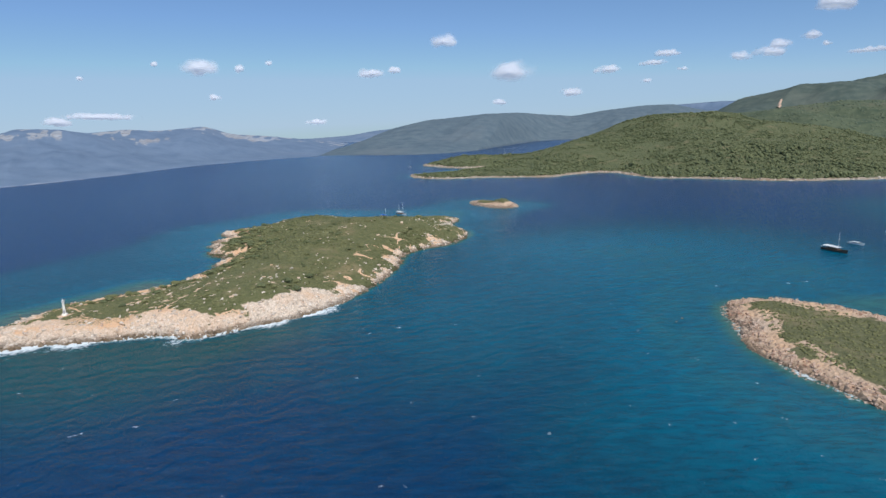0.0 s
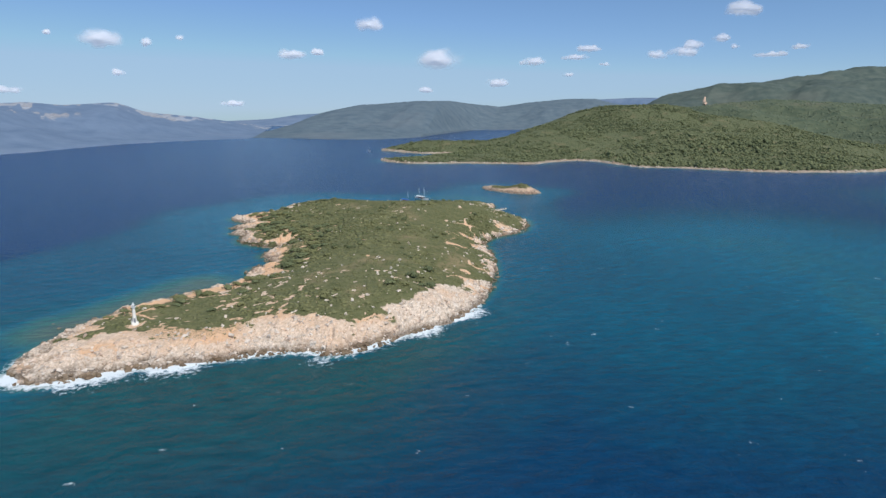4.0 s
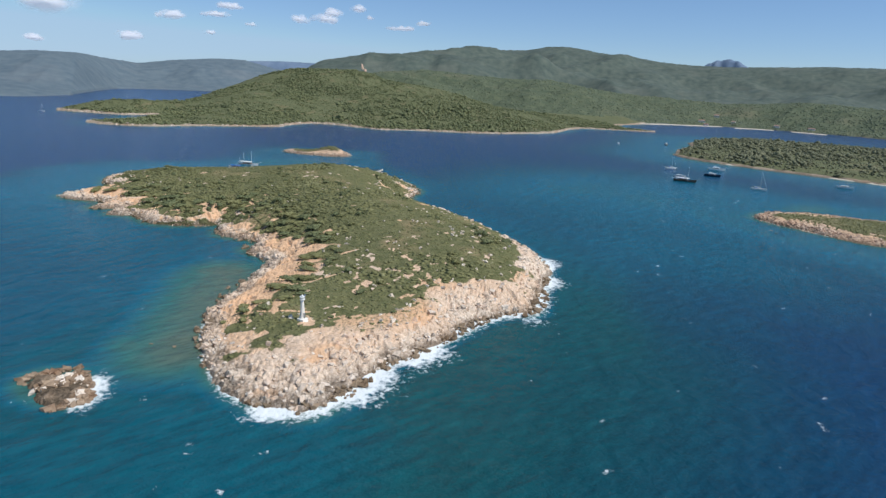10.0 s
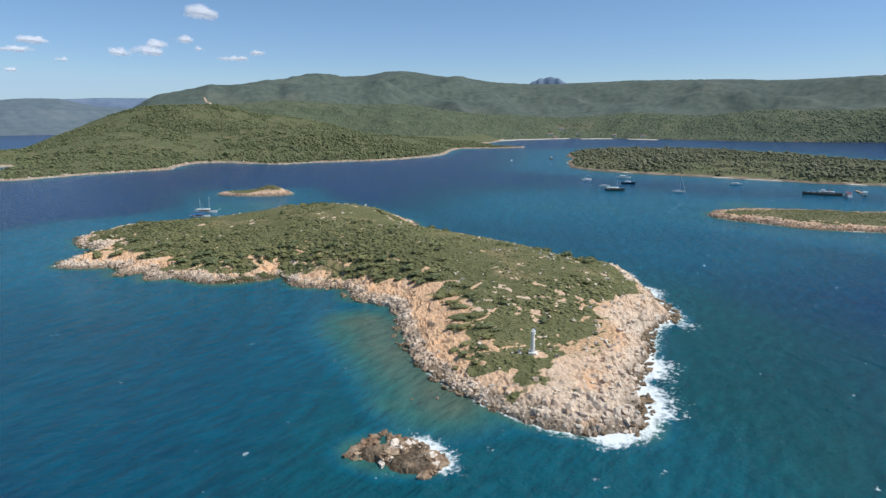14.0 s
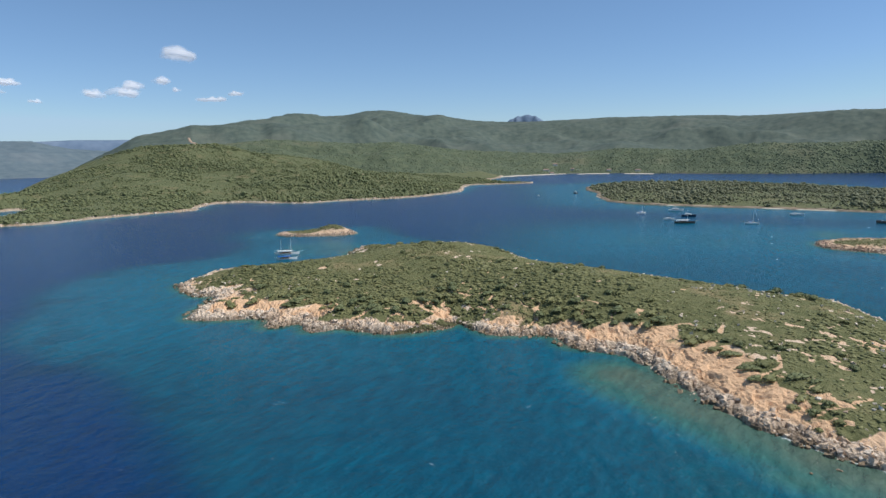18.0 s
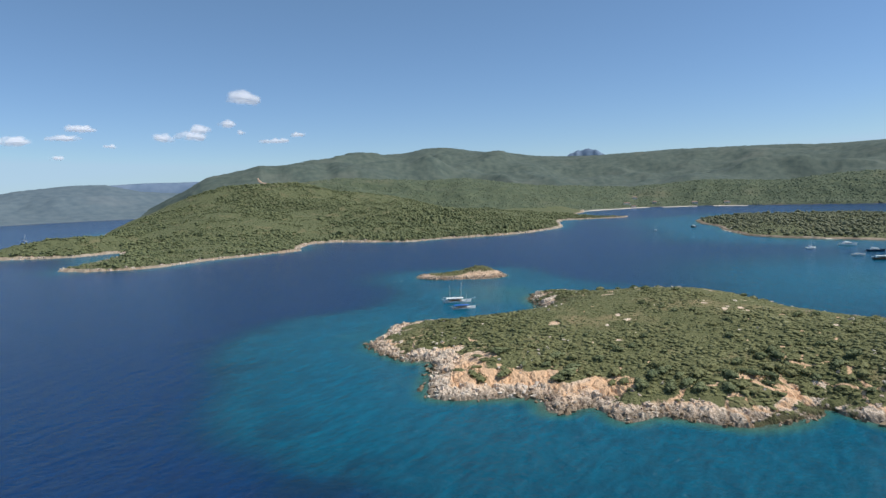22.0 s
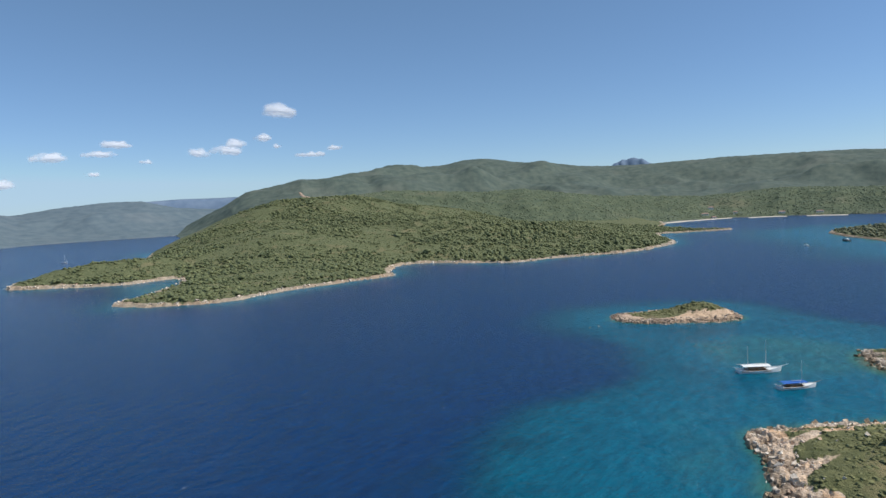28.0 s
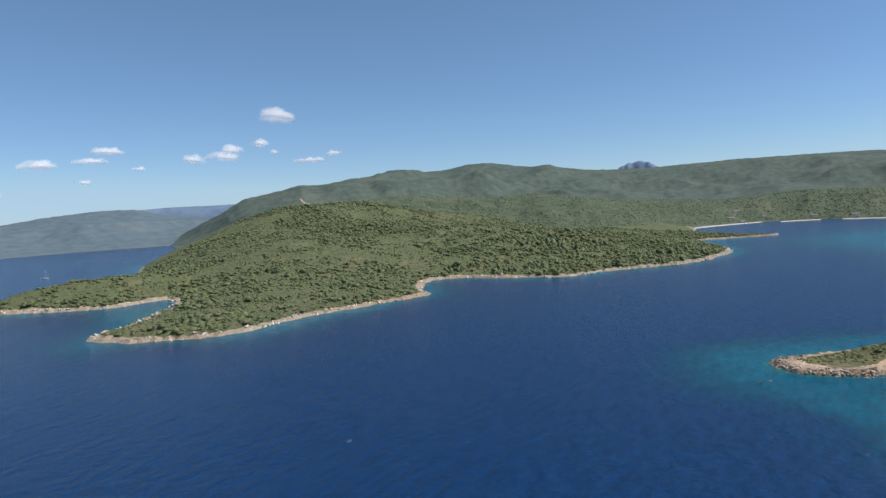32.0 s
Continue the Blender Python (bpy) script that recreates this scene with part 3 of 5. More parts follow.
island_ob, island_z = shore_land("island", ISLAND, island_height, 0.95, 5.2, M_ISLAND, island_veg, "long low limestone island with maquis scrub and pale rocky shores", "island", 10, 1.0, 3, 0.5, island_soil, blocks=0.8)
_, islet_z = shore_land("islet", ISLET, lambda x, y, d: (2.8 + 7.5 * np.exp(-(((x - 97) / 13) ** 2 + ((y - 741) / 19) ** 2))) * (1 - np.exp(-np.maximum(d, 0) / 10)), 1.6, 3.0, M_ISLET, lambda x, y, d: smooth(7, 13, d + 12 * (fbm(x, y, 9, 3, 8) - 0.5)), "small rocky islet with a scrubby crest", "islet", 10, 0.9, 11)
_, right_z = shore_land("rocky_isle", RIGHT_ISLE, lambda x, y, d: 3.4 * (1 - np.exp(-np.maximum(d, 0) / 9)), 1.5, 7.5, M_ISLET, lambda x, y, d: smooth(10, 19, d + 36 * (fbm(x, y, 14, 4, 15) - 0.5)), "low isle of rust-coloured rock with dry scrub on top", "island", 10, 0.8, 17, 0.55, blocks=0.6)
_, low_z = shore_land("wooded_isle", LOW_ISLE, lambda x, y, d: 8.0 * (1 - np.exp(-np.maximum(d, 0) / 40)), 6.0, 5.0, M_HEAD, lambda x, y, d: smooth(4, 9, d), "flat wooded island with a thin sandy shore", "island", 12, 1.0, 23)
shore_land("skerry", ROCK_ISLE, lambda x, y, d: 0.9 * (1 - np.exp(-np.maximum(d, 0) / 4)), 0.6, 5.5, M_SKERRY, lambda x, y, d: 0 * d, "jagged brown skerry washed by the waves", "rock", 6, 0.8, 29)


def head_height(x, y, d):
    def hump(cx, cy, wx, wy):
        return np.exp(-(((x - cx) / wx) ** 2 + ((y - cy) / wy) ** 2))
    h = 9 + 98 * hump(650, 1730, 270, 250) + 30 * hump(370, 1430, 170, 160) + 34 * hump(640, 1300, 180, 150) + 50 * hump(900, 1560, 220, 200) + 20 * hump(850, 1150, 150, 110) + 24 * hump(115, 1500, 90, 70) + 26 * hump(1500, 1500, 260, 260)
    h = h * (1 - 0.22 * np.abs(fbm(x, y, 230, 3, 16) - 0.5) * 2)
    return (h + 14 * (fbm(x, y, 120, 3, 6) - 0.5)) * (1 - np.exp(-np.maximum(d, 0) / 55))


_, head_z = shore_land("headland", HEAD, head_height, 6.0, 7.0, M_HEAD, lambda x, y, d: smooth(5, 11, d + 5 * (fbm(x, y, 20, 2, 3) - 0.5)), "wooded headland with a narrow pale rock shore", "headland", 14, 1.6, 37, damp=0.25)


def ridge(name, azimuths, coast, crest, heights, material, label, seed, rows=26, columns=200, relief=0.16, veg=0.9, back=1.25, size=520, canopy=0.0, flat=0.0, cliffs=0.0):
    """Hills round the bay: from the shore line up to a crest, by bearing from the middle of the bay."""
    az = np.linspace(azimuths[0], azimuths[-1], columns)
    r0, r1, h = np.interp(az, azimuths, coast), np.interp(az, azimuths, crest), np.interp(az, azimuths, heights)
    w = max(2, columns // 120)
    k = np.hanning(2 * w + 3)[1:-1]
    h = np.convolve(np.pad(h, w, mode="edge"), k / k.sum(), "valid")
    s = np.concatenate([np.linspace(0, 1, rows) ** 1.1, np.linspace(1.04, back, 6)])
    r = r0[None] + (r1 - r0)[None] * s[:, None]
    x, y = -300 + r * np.sin(np.radians(az))[None], 450 + r * np.cos(np.radians(az))[None]
    inner = np.clip((s - flat) / (1 - flat), 0, None)
    lift = np.where(s <= 1, 0.04 * smooth(0, 0.05, s) + 0.96 * smooth(-0.05, 1.0, inner) * (s > 0), 1 - (s - 1) * 1.2)[:, None]
    lumps = fbm(x, y, size, 3, seed) - 0.5
    spurs = 0.5 - np.abs(fbm(x, y, size * 1.3, 2, seed + 4) - 0.5) * 3
    swell = np.clip(np.sin(np.pi * np.clip(inner, 0, 1)), 0, 1)[:, None] ** 1.7
    z = h[None] * (lift + relief * (1.1 * lumps + 0.5 * spurs - 0.05) * swell)
    u = np.radians(az)[None] * 3200 + 0 * z
    folds = 0.20 * np.abs(fbm(u + 0.35 * r, 0.35 * r, 1.1 * size, 2, seed + 11) - 0.5) + 0.10 * np.abs(fbm(u - 0.3 * r, 0.4 * r, 0.45 * size, 2, seed + 12) - 0.5)
    z = z - 2.0 * h[None] * (folds - 0.06) * swell * smooth(1.0, 0.8, s)[:, None]
    z = z + canopy * (fbm(x, y, 26, 2, seed + 6) - 0.4) * smooth(0, 0.02, s)[:, None] * smooth(0, 25, h)[None]
    z = np.where(s[:, None] < 0.001, -2.0, np.maximum(z, np.minimum(1.0, h[None] - 2.0)))
    verts = np.stack([x, y, z], -1).reshape(-1, 3)
    me = mesh_np(name, verts, grid_faces(columns, len(s)), material, True)
    green = np.clip(veg - cliffs * smooth(0.45, 0.75, s)[:, None] * smooth(0.50, 0.62, 0.5 * fbm(x, y, 120, 3, seed + 8) + 0.5 * fbm(u, 0.3 * r, 34, 2, seed + 7)) + 0.7 * (fbm(x, y, 160, 4, seed + 9) - 0.5), 0, 1) * (s[:, None] > 0.006)
    attribute(me, "veg", green)
    attribute(me, "soil", smooth(0.55, 0.7, fbm(x, y, 200, 3, seed + 2)))
    attribute(me, "wet", 0 * z)
    ob = tagged(new(name, me), label, "hill", kind="structure")
    return ob, x, y, z


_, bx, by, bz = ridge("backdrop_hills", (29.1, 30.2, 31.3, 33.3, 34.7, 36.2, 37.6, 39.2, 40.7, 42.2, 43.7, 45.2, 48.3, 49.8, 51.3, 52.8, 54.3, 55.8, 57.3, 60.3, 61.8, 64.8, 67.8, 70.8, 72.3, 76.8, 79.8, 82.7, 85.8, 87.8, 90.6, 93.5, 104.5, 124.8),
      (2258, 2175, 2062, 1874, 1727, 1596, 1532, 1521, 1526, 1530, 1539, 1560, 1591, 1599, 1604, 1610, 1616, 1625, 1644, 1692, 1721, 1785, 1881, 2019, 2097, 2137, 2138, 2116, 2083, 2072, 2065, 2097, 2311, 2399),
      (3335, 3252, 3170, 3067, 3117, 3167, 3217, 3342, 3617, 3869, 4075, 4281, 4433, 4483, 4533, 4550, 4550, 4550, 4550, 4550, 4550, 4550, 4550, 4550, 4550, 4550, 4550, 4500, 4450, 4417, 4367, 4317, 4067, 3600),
      (3, 38, 70, 126, 172, 189, 204, 229, 219, 254, 277, 280, 322, 340, 343, 350, 374, 381, 374, 335, 327, 303, 289, 288, 295, 301, 303, 302, 294, 283, 283, 280, 259, 243), M_HAZE_HILLS, "long range of pine-covered hills beyond the bay", 51, 90, 900, 0.75, size=520, canopy=8.0, flat=0.2)
_, fx, fy, fz = ridge("backdrop_foothills", (32.4, 33.9, 35.4, 37.9, 41.9, 45.9, 49.9, 53.9, 57.9, 60.9, 63.8, 66.8, 69.8, 72.8, 75.8, 78.8, 81.8, 84.7, 87.8, 90.9, 95.0, 105.0, 120.1),
      (1500, 1503, 1507, 1513, 1525, 1538, 1586, 1609, 1638, 1691, 1752, 1840, 1985, 2080, 2110, 2118, 2105, 2070, 2063, 2057, 2110, 2275, 2225),
      (1900, 2000, 2150, 2250, 2300, 2350, 2350, 2400, 2380, 2330, 2350, 2400, 2500, 2560, 2600, 2560, 2500, 2460, 2420, 2380, 2360, 2300, 2250),
      (2, 34, 79, 101, 118, 137, 127, 117, 122, 101, 85, 80, 73, 66, 73, 86, 79, 72, 87, 96, 90, 106, 107), M_FOOT, "dark pine-covered foothills along the far shore", 55, 50, 700, 0.5, size=260, canopy=8.0)
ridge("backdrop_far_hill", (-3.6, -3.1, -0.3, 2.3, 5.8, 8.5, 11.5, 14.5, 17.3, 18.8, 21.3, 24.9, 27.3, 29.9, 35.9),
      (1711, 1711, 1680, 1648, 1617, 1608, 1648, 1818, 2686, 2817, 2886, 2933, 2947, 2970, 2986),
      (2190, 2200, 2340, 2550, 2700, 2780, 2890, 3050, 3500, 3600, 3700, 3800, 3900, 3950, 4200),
      (0, 0, 30, 76, 113, 122, 137, 140, 123, 116, 143, 168, 170, 129, 98), M_HAZE_FAR, "hill across the strait, tinted blue-green for haze", 61, 50, 400, 0.4, size=420, canopy=5.0)
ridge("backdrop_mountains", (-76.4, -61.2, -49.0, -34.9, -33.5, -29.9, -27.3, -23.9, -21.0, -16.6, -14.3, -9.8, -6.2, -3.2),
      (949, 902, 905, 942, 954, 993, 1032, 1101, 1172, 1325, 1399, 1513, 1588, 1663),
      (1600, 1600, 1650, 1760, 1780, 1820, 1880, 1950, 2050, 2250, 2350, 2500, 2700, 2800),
      (121, 110, 105, 102, 116, 113, 98, 107, 98, 111, 77, 56, 30, 0), M_HAZE_BLUE, "hazy blue mountain wall with pale cliffs along the far shore", 71, 50, 420, 0.45, 0.92, size=260, canopy=3.0, cliffs=0.8)
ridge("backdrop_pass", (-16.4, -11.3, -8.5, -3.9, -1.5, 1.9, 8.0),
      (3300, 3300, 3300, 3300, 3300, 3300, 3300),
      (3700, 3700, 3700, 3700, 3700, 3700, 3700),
      (25, 20, 17, 32, 58, 73, 83), M_HAZE_BLUE, "haze-tinted pale blue distant ridges", 81, 8, 60, 0.05)
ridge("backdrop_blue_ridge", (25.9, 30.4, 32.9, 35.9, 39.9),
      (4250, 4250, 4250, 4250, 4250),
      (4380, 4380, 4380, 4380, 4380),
      (172, 188, 187, 191, 179), M_HAZE_BLUE, "haze-tinted pale blue distant ridge", 91, 6, 60, 0.05)
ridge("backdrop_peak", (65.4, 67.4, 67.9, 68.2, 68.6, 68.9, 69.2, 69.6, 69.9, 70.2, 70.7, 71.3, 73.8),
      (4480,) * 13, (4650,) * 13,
      (207, 284, 318, 322, 342, 336, 346, 350, 338, 340, 312, 288, 207), M_HAZE_BLUE, "lone rocky peak behind the hills", 95, 14, 160, 0.3, size=60)


# ---- greenery ----
def lump(seed, squash=0.8, spread=0.28):
    """A knobbly clump of foliage: a coarse ball pulled out of shape."""
    r = np.random.default_rng(seed)
    bm = bmesh.new()
    bmesh.ops.create_icosphere(bm, subdivisions=1, radius=1.0)
    v = np.array([q.co[:] for q in bm.verts])
    f = np.array([[q.index for q in t.verts] for t in bm.faces])
    bm.free()
    v = v * (1 + spread * r.normal(size=(len(v), 1)))
    v[:, 2] *= squash
    return v, f


def topside(v, f, low):
    """Drops the faces that lie under a given height."""
    f = f[v[f][:, :, 2].mean(1) > low]
    used = np.unique(f)
    back = np.full(len(v), -1)
    back[used] = np.arange(len(used))
    return v[used], back[f]


def join(parts):
    vs, fs, n = [], [], 0
    for v, f in parts:
        vs.append(v)
        fs.append(f + n)
        n += len(v)
    return np.concatenate(vs), np.concatenate(fs)


def sprigs(r, count, radius, height, size):
    """Loose leaf tufts on the outside of a crown."""
    a, u = r.uniform(0, 2 * np.pi, count), r.uniform(-0.2, 1, count)
    c = np.stack([radius * np.sqrt(1 - u * u) * np.cos(a), radius * np.sqrt(1 - u * u) * np.sin(a), height * u], 1)
    t = r.normal(size=(count, 3, 3)) * size
    v = (c[:, None] + t).reshape(-1, 3)
    return v, np.arange(count * 3).reshape(-1, 3)


def crown(seed):
    """One low shrub of unit radius with its base at the ground."""
    r = np.random.default_rng(seed)
    parts = []
    for k in range(1 + seed % 2):
        v, f = lump(seed * 10 + k, 0.75, 0.42)
        s = r.uniform(0.55, 0.85)
        a = r.uniform(0, 6.28)
        parts.append((v * s + [0.5 * np.cos(a), 0.5 * np.sin(a), 0.1 + r.uniform(-0.05, 0.2)], f))
    v, f = sprigs(r, 4, 0.95, 0.6, 0.16)
    parts.append((v + [0, 0, 0.25], f))
    return join(parts)


def thicket(name, places, radii, kinds, material, label, category, tall=1.0, seed=0):
    """Many crowns in one mesh, each turned and sized by itself."""
    r = np.random.default_rng(seed)
    pick = r.integers(0, len(kinds), len(places))
    vs, fs, n = [], [], 0
    for k, (v, f) in enumerate(kinds):
        where, size = places[pick == k], radii[pick == k]
        if not len(where):
            continue
        a = r.uniform(0, 2 * np.pi, len(where))
        high = tall * r.uniform(0.8, 1.25, len(where))
        x = v[None, :, 0] * np.cos(a)[:, None] - v[None, :, 1] * np.sin(a)[:, None]
        y = v[None, :, 0] * np.sin(a)[:, None] + v[None, :, 1] * np.cos(a)[:, None]
        p = np.stack([x, y, v[None, :, 2] * high[:, None]], -1) * size[:, None, None] + where[:, None]
        vs.append(p.reshape(-1, 3))
        fs.append((f[None] + (n + np.arange(len(where)) * len(v))[:, None, None]).reshape(-1, 3))
        n += p.shape[0] * p.shape[1]
    me = mesh_np(name, np.concatenate(vs), np.concatenate(fs), material, category != "rocks")
    return tagged(new(name, me), label, category, kind="stuff")


SHRUBS = [topside(*crown(s), 0.04) for s in range(1, 9)]
CLUMPS = [topside(*lump(s, 0.9, 0.25), -0.3) for s in range(41, 47)]


def far_crown(seed):
    """A crown seen from far: one or two lumps and some loose tufts."""
    r = np.random.default_rng(seed)
    parts = []
    for k in range(1 + seed % 2):
        v, f = lump(seed * 10 + k, 0.8, 0.32)
        a = r.uniform(0, 6.28)
        parts.append((v * r.uniform(0.55, 0.8) + [0.42 * np.cos(a), 0.42 * np.sin(a), 0.45 + 0.3 * k], f))
    v, f = sprigs(r, 4, 0.95, 0.8, 0.15)
    parts.append((v + [0, 0, 0.6], f))
    return join(parts)


FAR_PINES = [topside(*far_crown(s), 0.18) for s in range(141, 151)]


def scatter(outline, count, seed):
    r = np.random.default_rng(seed)
    lo, hi = outline.min(0), outline.max(0)
    return r.uniform(lo[0], hi[0], count), r.uniform(lo[1], hi[1], count), r


def plant_island():
    x, y, r = scatter(ISLAND, 165000, 5)
    d = inside_distance(x, y, ISLAND)
    v = island_veg(x, y, d)
    ok = (d > 4) & (r.uniform(size=len(x)) < v ** 2 * 0.8)
    x, y, d = x[ok], y[ok], d[ok]
    tallness = fbm(x, y, 45, 3, 12)
    rad = (0.3 + 1.1 * r.uniform(0, 1, len(x)) ** 3.5) * (0.85 + 0.6 * smooth(0.42, 0.72, tallness))
    thicket("maquis_scrub", np.stack([x, y, island_z(x, y) - 0.15], 1), rad, SHRUBS, M_SHRUB, "dense low maquis scrub in olive and grey green", "shrubs", 0.42, 6)


def plant_woods(name, outline, height, count, rad, seed, label, keep=None, material=None, tall=1.1, edge=7):
    x, y, r = scatter(outline, count, seed)
    d = inside_distance(x, y, outline)
    ok = d > edge
    if keep is not None:
        ok &= keep(x, y)
    x, y = x[ok], y[ok]
    size = (rad[0] + (rad[1] - rad[0]) * r.uniform(0, 1, len(x)) ** 2) * (0.45 + 0.5 * smooth(0.38, 0.62, fbm(x, y, 80, 3, seed)) + 0.55 * smooth(0.40, 0.66, fbm(x, y, 26, 2, seed + 1)))
    thicket(name, np.stack([x, y, height(x, y) - 0.3], 1), size, FAR_PINES, material or M_PINE, label, "trees", tall, seed)


def plant_hills():
    r = np.random.default_rng(9)
    n = 21000
    i, j = 1 + 50 * r.uniform(0, 1, n), r.uniform(0, fx.shape[1] - 1.01, n)
    i0, j0 = i.astype(int), j.astype(int)
    u, v = i - i0, j - j0
    lerp = lambda g: (g[i0, j0] * (1 - v) + g[i0, j0 + 1] * v) * (1 - u) + (g[i0 + 1, j0] * (1 - v) + g[i0 + 1, j0 + 1] * v) * u
    x, y, z = lerp(fx), lerp(fy), lerp(fz)
    thicket("hill_woods", np.stack([x, y, z - 1], 1), r.uniform(2.0, 4.6, n), CLUMPS, M_HAZE_PINE, "pine woods on the hazed far slopes", "trees", 0.9, 10)


def head_seen(x, y):
    """The slopes that face the bay."""
    return (y - 1450 < 1.1 * (x - 250) + 300) | (x < 420)


plant_island()
plant_woods("headland_woods", HEAD, head_z, 108000, (1.1, 3.7), 21, "mixed pine and maquis woods on the headland", lambda x, y: (y < 1800) & (x < 1200) & head_seen(x, y), tall=0.66)
plant_woods("shore_pines", HEAD, head_z, 30000, (2.0, 4.2), 26, "taller dark pines above the headland shore", lambda x, y: (x > 330) & (x < 760) & (y < 1190), tall=1.15)
plant_woods("isle_woods", LOW_ISLE, low_z, 16000, (1.3, 3.9), 31, "dense olive and pine trees on the flat island", None, M_OLIVE, 0.9, 8)
plant_hills()


def plant_small(name, outline, height, inner, count, seed, label):
    x, y, r = scatter(outline, count, seed)
    ok = inside_distance(x, y, outline) > inner + 5 * (fbm(x, y, 12, 3, seed) - 0.5)
    x, y = x[ok], y[ok]
    thicket(name, np.stack([x, y, height(x, y) - 0.12], 1), r.uniform(0.4, 1.1, len(x)), SHRUBS, M_SHRUB, label, "shrubs", 0.8, seed)


plant_small("islet_scrub", ISLET, islet_z, 11, 1400, 61, "low scrub on the crest of the islet")
plant_small("isle_scrub", RIGHT_ISLE, right_z, 13, 6500, 62, "dry low scrub on the rust-coloured isle")


# ---- things: tools ----
def part(name, bm, material, parent, label=""):
    """Links a bmesh as one mesh under a thing or a part."""
    me = bpy.data.meshes.new(name)
    bm.to_mesh(me)
    bm.free()
    me.materials.append(material)
    ob = new(name, me)
    ob.parent = parent
    return tagged(ob, label) if label else ob


def thing(name, at, turn=0.0, label="", category="", group=""):
    ob = new(name)
    ob.empty_display_size = 0.5
    ob.matrix_basis = pose(*at, 0, 0, turn)
    return tagged(ob, label, category, group)


def box(x0, x1, y0, y1, z0, z1, bevel=0.05):
    bm = bmesh.new()
    bmesh.ops.create_cube(bm, size=1.0)
    for v in bm.verts:
        v.co = ((x0 + x1) / 2 + v.co.x * (x1 - x0), (y0 + y1) / 2 + v.co.y * (y1 - y0), (z0 + z1) / 2 + v.co.z * (z1 - z0))
    if bevel:
        bmesh.ops.bevel(bm, geom=bm.edges[:], offset=bevel, segments=1, affect="EDGES")
    return bm


def tube(a, b, r0, r1=None, sides=10):
    """A round bar from a to b."""
    a, b = Vector(a), Vector(b)
    bm = bmesh.new()
    bmesh.ops.create_cone(bm, cap_ends=True, segments=sides, radius1=r0, radius2=r0 if r1 is None else r1, depth=(b - a).length)
    bm.transform(Matrix.Translation((a + b) / 2) @ (b - a).to_track_quat("Z", "Y").to_matrix().to_4x4())
    return bm


def lathe(profile, sides=16):
    """A turned body from (radius, height) pairs."""
    bm = bmesh.new()
    rings = []
    for r, z in profile:
        rings.append([bm.verts.new((r * math.cos(2 * math.pi * k / sides), r * math.sin(2 * math.pi * k / sides), z)) for k in range(sides)])
    for lo, hi in zip(rings, rings[1:]):
        for k in range(sides):
            bm.faces.new((lo[k], lo[(k + 1) % sides], hi[(k + 1) % sides], hi[k]))
    bm.faces.new(rings[0][::-1])
    bm.faces.new(rings[-1])
    return bm


def hull(length, beam, side, sheer=0.5, stern=0.75, draft=0.6, rake=0.12):
    """A boat's hull, bow towards +x, waterline at z = 0: lofted stations with a deck set below the rail."""
    bm = bmesh.new()
    rings = []
    n = 14
    for k in range(n + 1):
        u = k / n
        w = beam / 2 * (stern + (1 - stern) * min(1, u / 0.35)) * (1 - max(0, (u - 0.45) / 0.55) ** 2.2) + 0.03
        rail = side + sheer * (2.2 * (u - 0.4)) ** 2 * (1.0 if u > 0.4 else 0.6)
        x = (u - 0.5) * length
        out = rake * length * max(0, u - 0.75) * 1.2
        ring = []
        for y, z, dx in ((0, -draft * (1 - 0.6 * u), 0), (0.62 * w, -0.55 * draft, 0), (0.92 * w, 0.15 * side, out * 0.3), (w, rail, out), (0.9 * w, rail, out), (0.86 * w, rail - 0.35 * side, out), (0, rail - 0.30 * side, out)):
            ring.append((x + dx, y, z))
        rings.append([bm.verts.new(p) for p in ring] + [bm.verts.new((p[0], -p[1], p[2])) for p in ring[1:-1][::-1]])
    m = len(rings[0])
    for a, b in zip(rings, rings[1:]):
        for k in range(m):
            bm.faces.new((a[k], a[(k + 1) % m], b[(k + 1) % m], b[k]))
    bm.faces.new(rings[0])
    bm.faces.new(rings[-1][::-1])
    bmesh.ops.recalc_face_normals(bm, faces=bm.faces)
    return bm


M_WHITE = plain("white paint", (0.80, 0.80, 0.78), 0.45, vary=0.05)
M_LIME = plain("whitewashed concrete", (0.86, 0.82, 0.73), 0.85, vary=0.06, scale=0.8)
M_NAVY = plain("navy paint", (0.02, 0.03, 0.06), 0.35)
M_DARKHULL = plain("dark brown hull", (0.10, 0.075, 0.06), 0.5)
M_RUST = plain("rusty brown hull", (0.16, 0.12, 0.095), 0.7, vary=0.3, scale=0.6)
M_WOOD = plain("varnished wood", (0.33, 0.17, 0.08), 0.45, vary=0.2, scale=3)
M_DECK = plain("teak deck", (0.42, 0.31, 0.2), 0.7, vary=0.15, scale=3)
M_AWN = plain("white canvas", (0.78, 0.77, 0.74), 0.9, vary=0.06)
M_BLUEAWN = plain("blue canvas", (0.04, 0.13, 0.42), 0.85)
M_SPAR = plain("pale spar", (0.6, 0.58, 0.54), 0.5)
M_GLASS = plain("tinted glass", (0.015, 0.02, 0.025), 0.08)
M_RED = plain("red paint", (0.42, 0.05, 0.035), 0.5)
M_STEEL = plain("grey steel", (0.4, 0.41, 0.42), 0.4, 0.6)
M_TILE = plain("clay roof tiles", (0.32, 0.21, 0.16), 0.85, vary=0.2)
M_SAND = plain("pale sand", (0.62, 0.54, 0.42), 0.95, vary=0.12, scale=0.1)
M_STONE = rock_material("weathered pale stone", (0.60, 0.50, 0.385), (0.85, 0.75, 0.61))
HEADING = -55.0


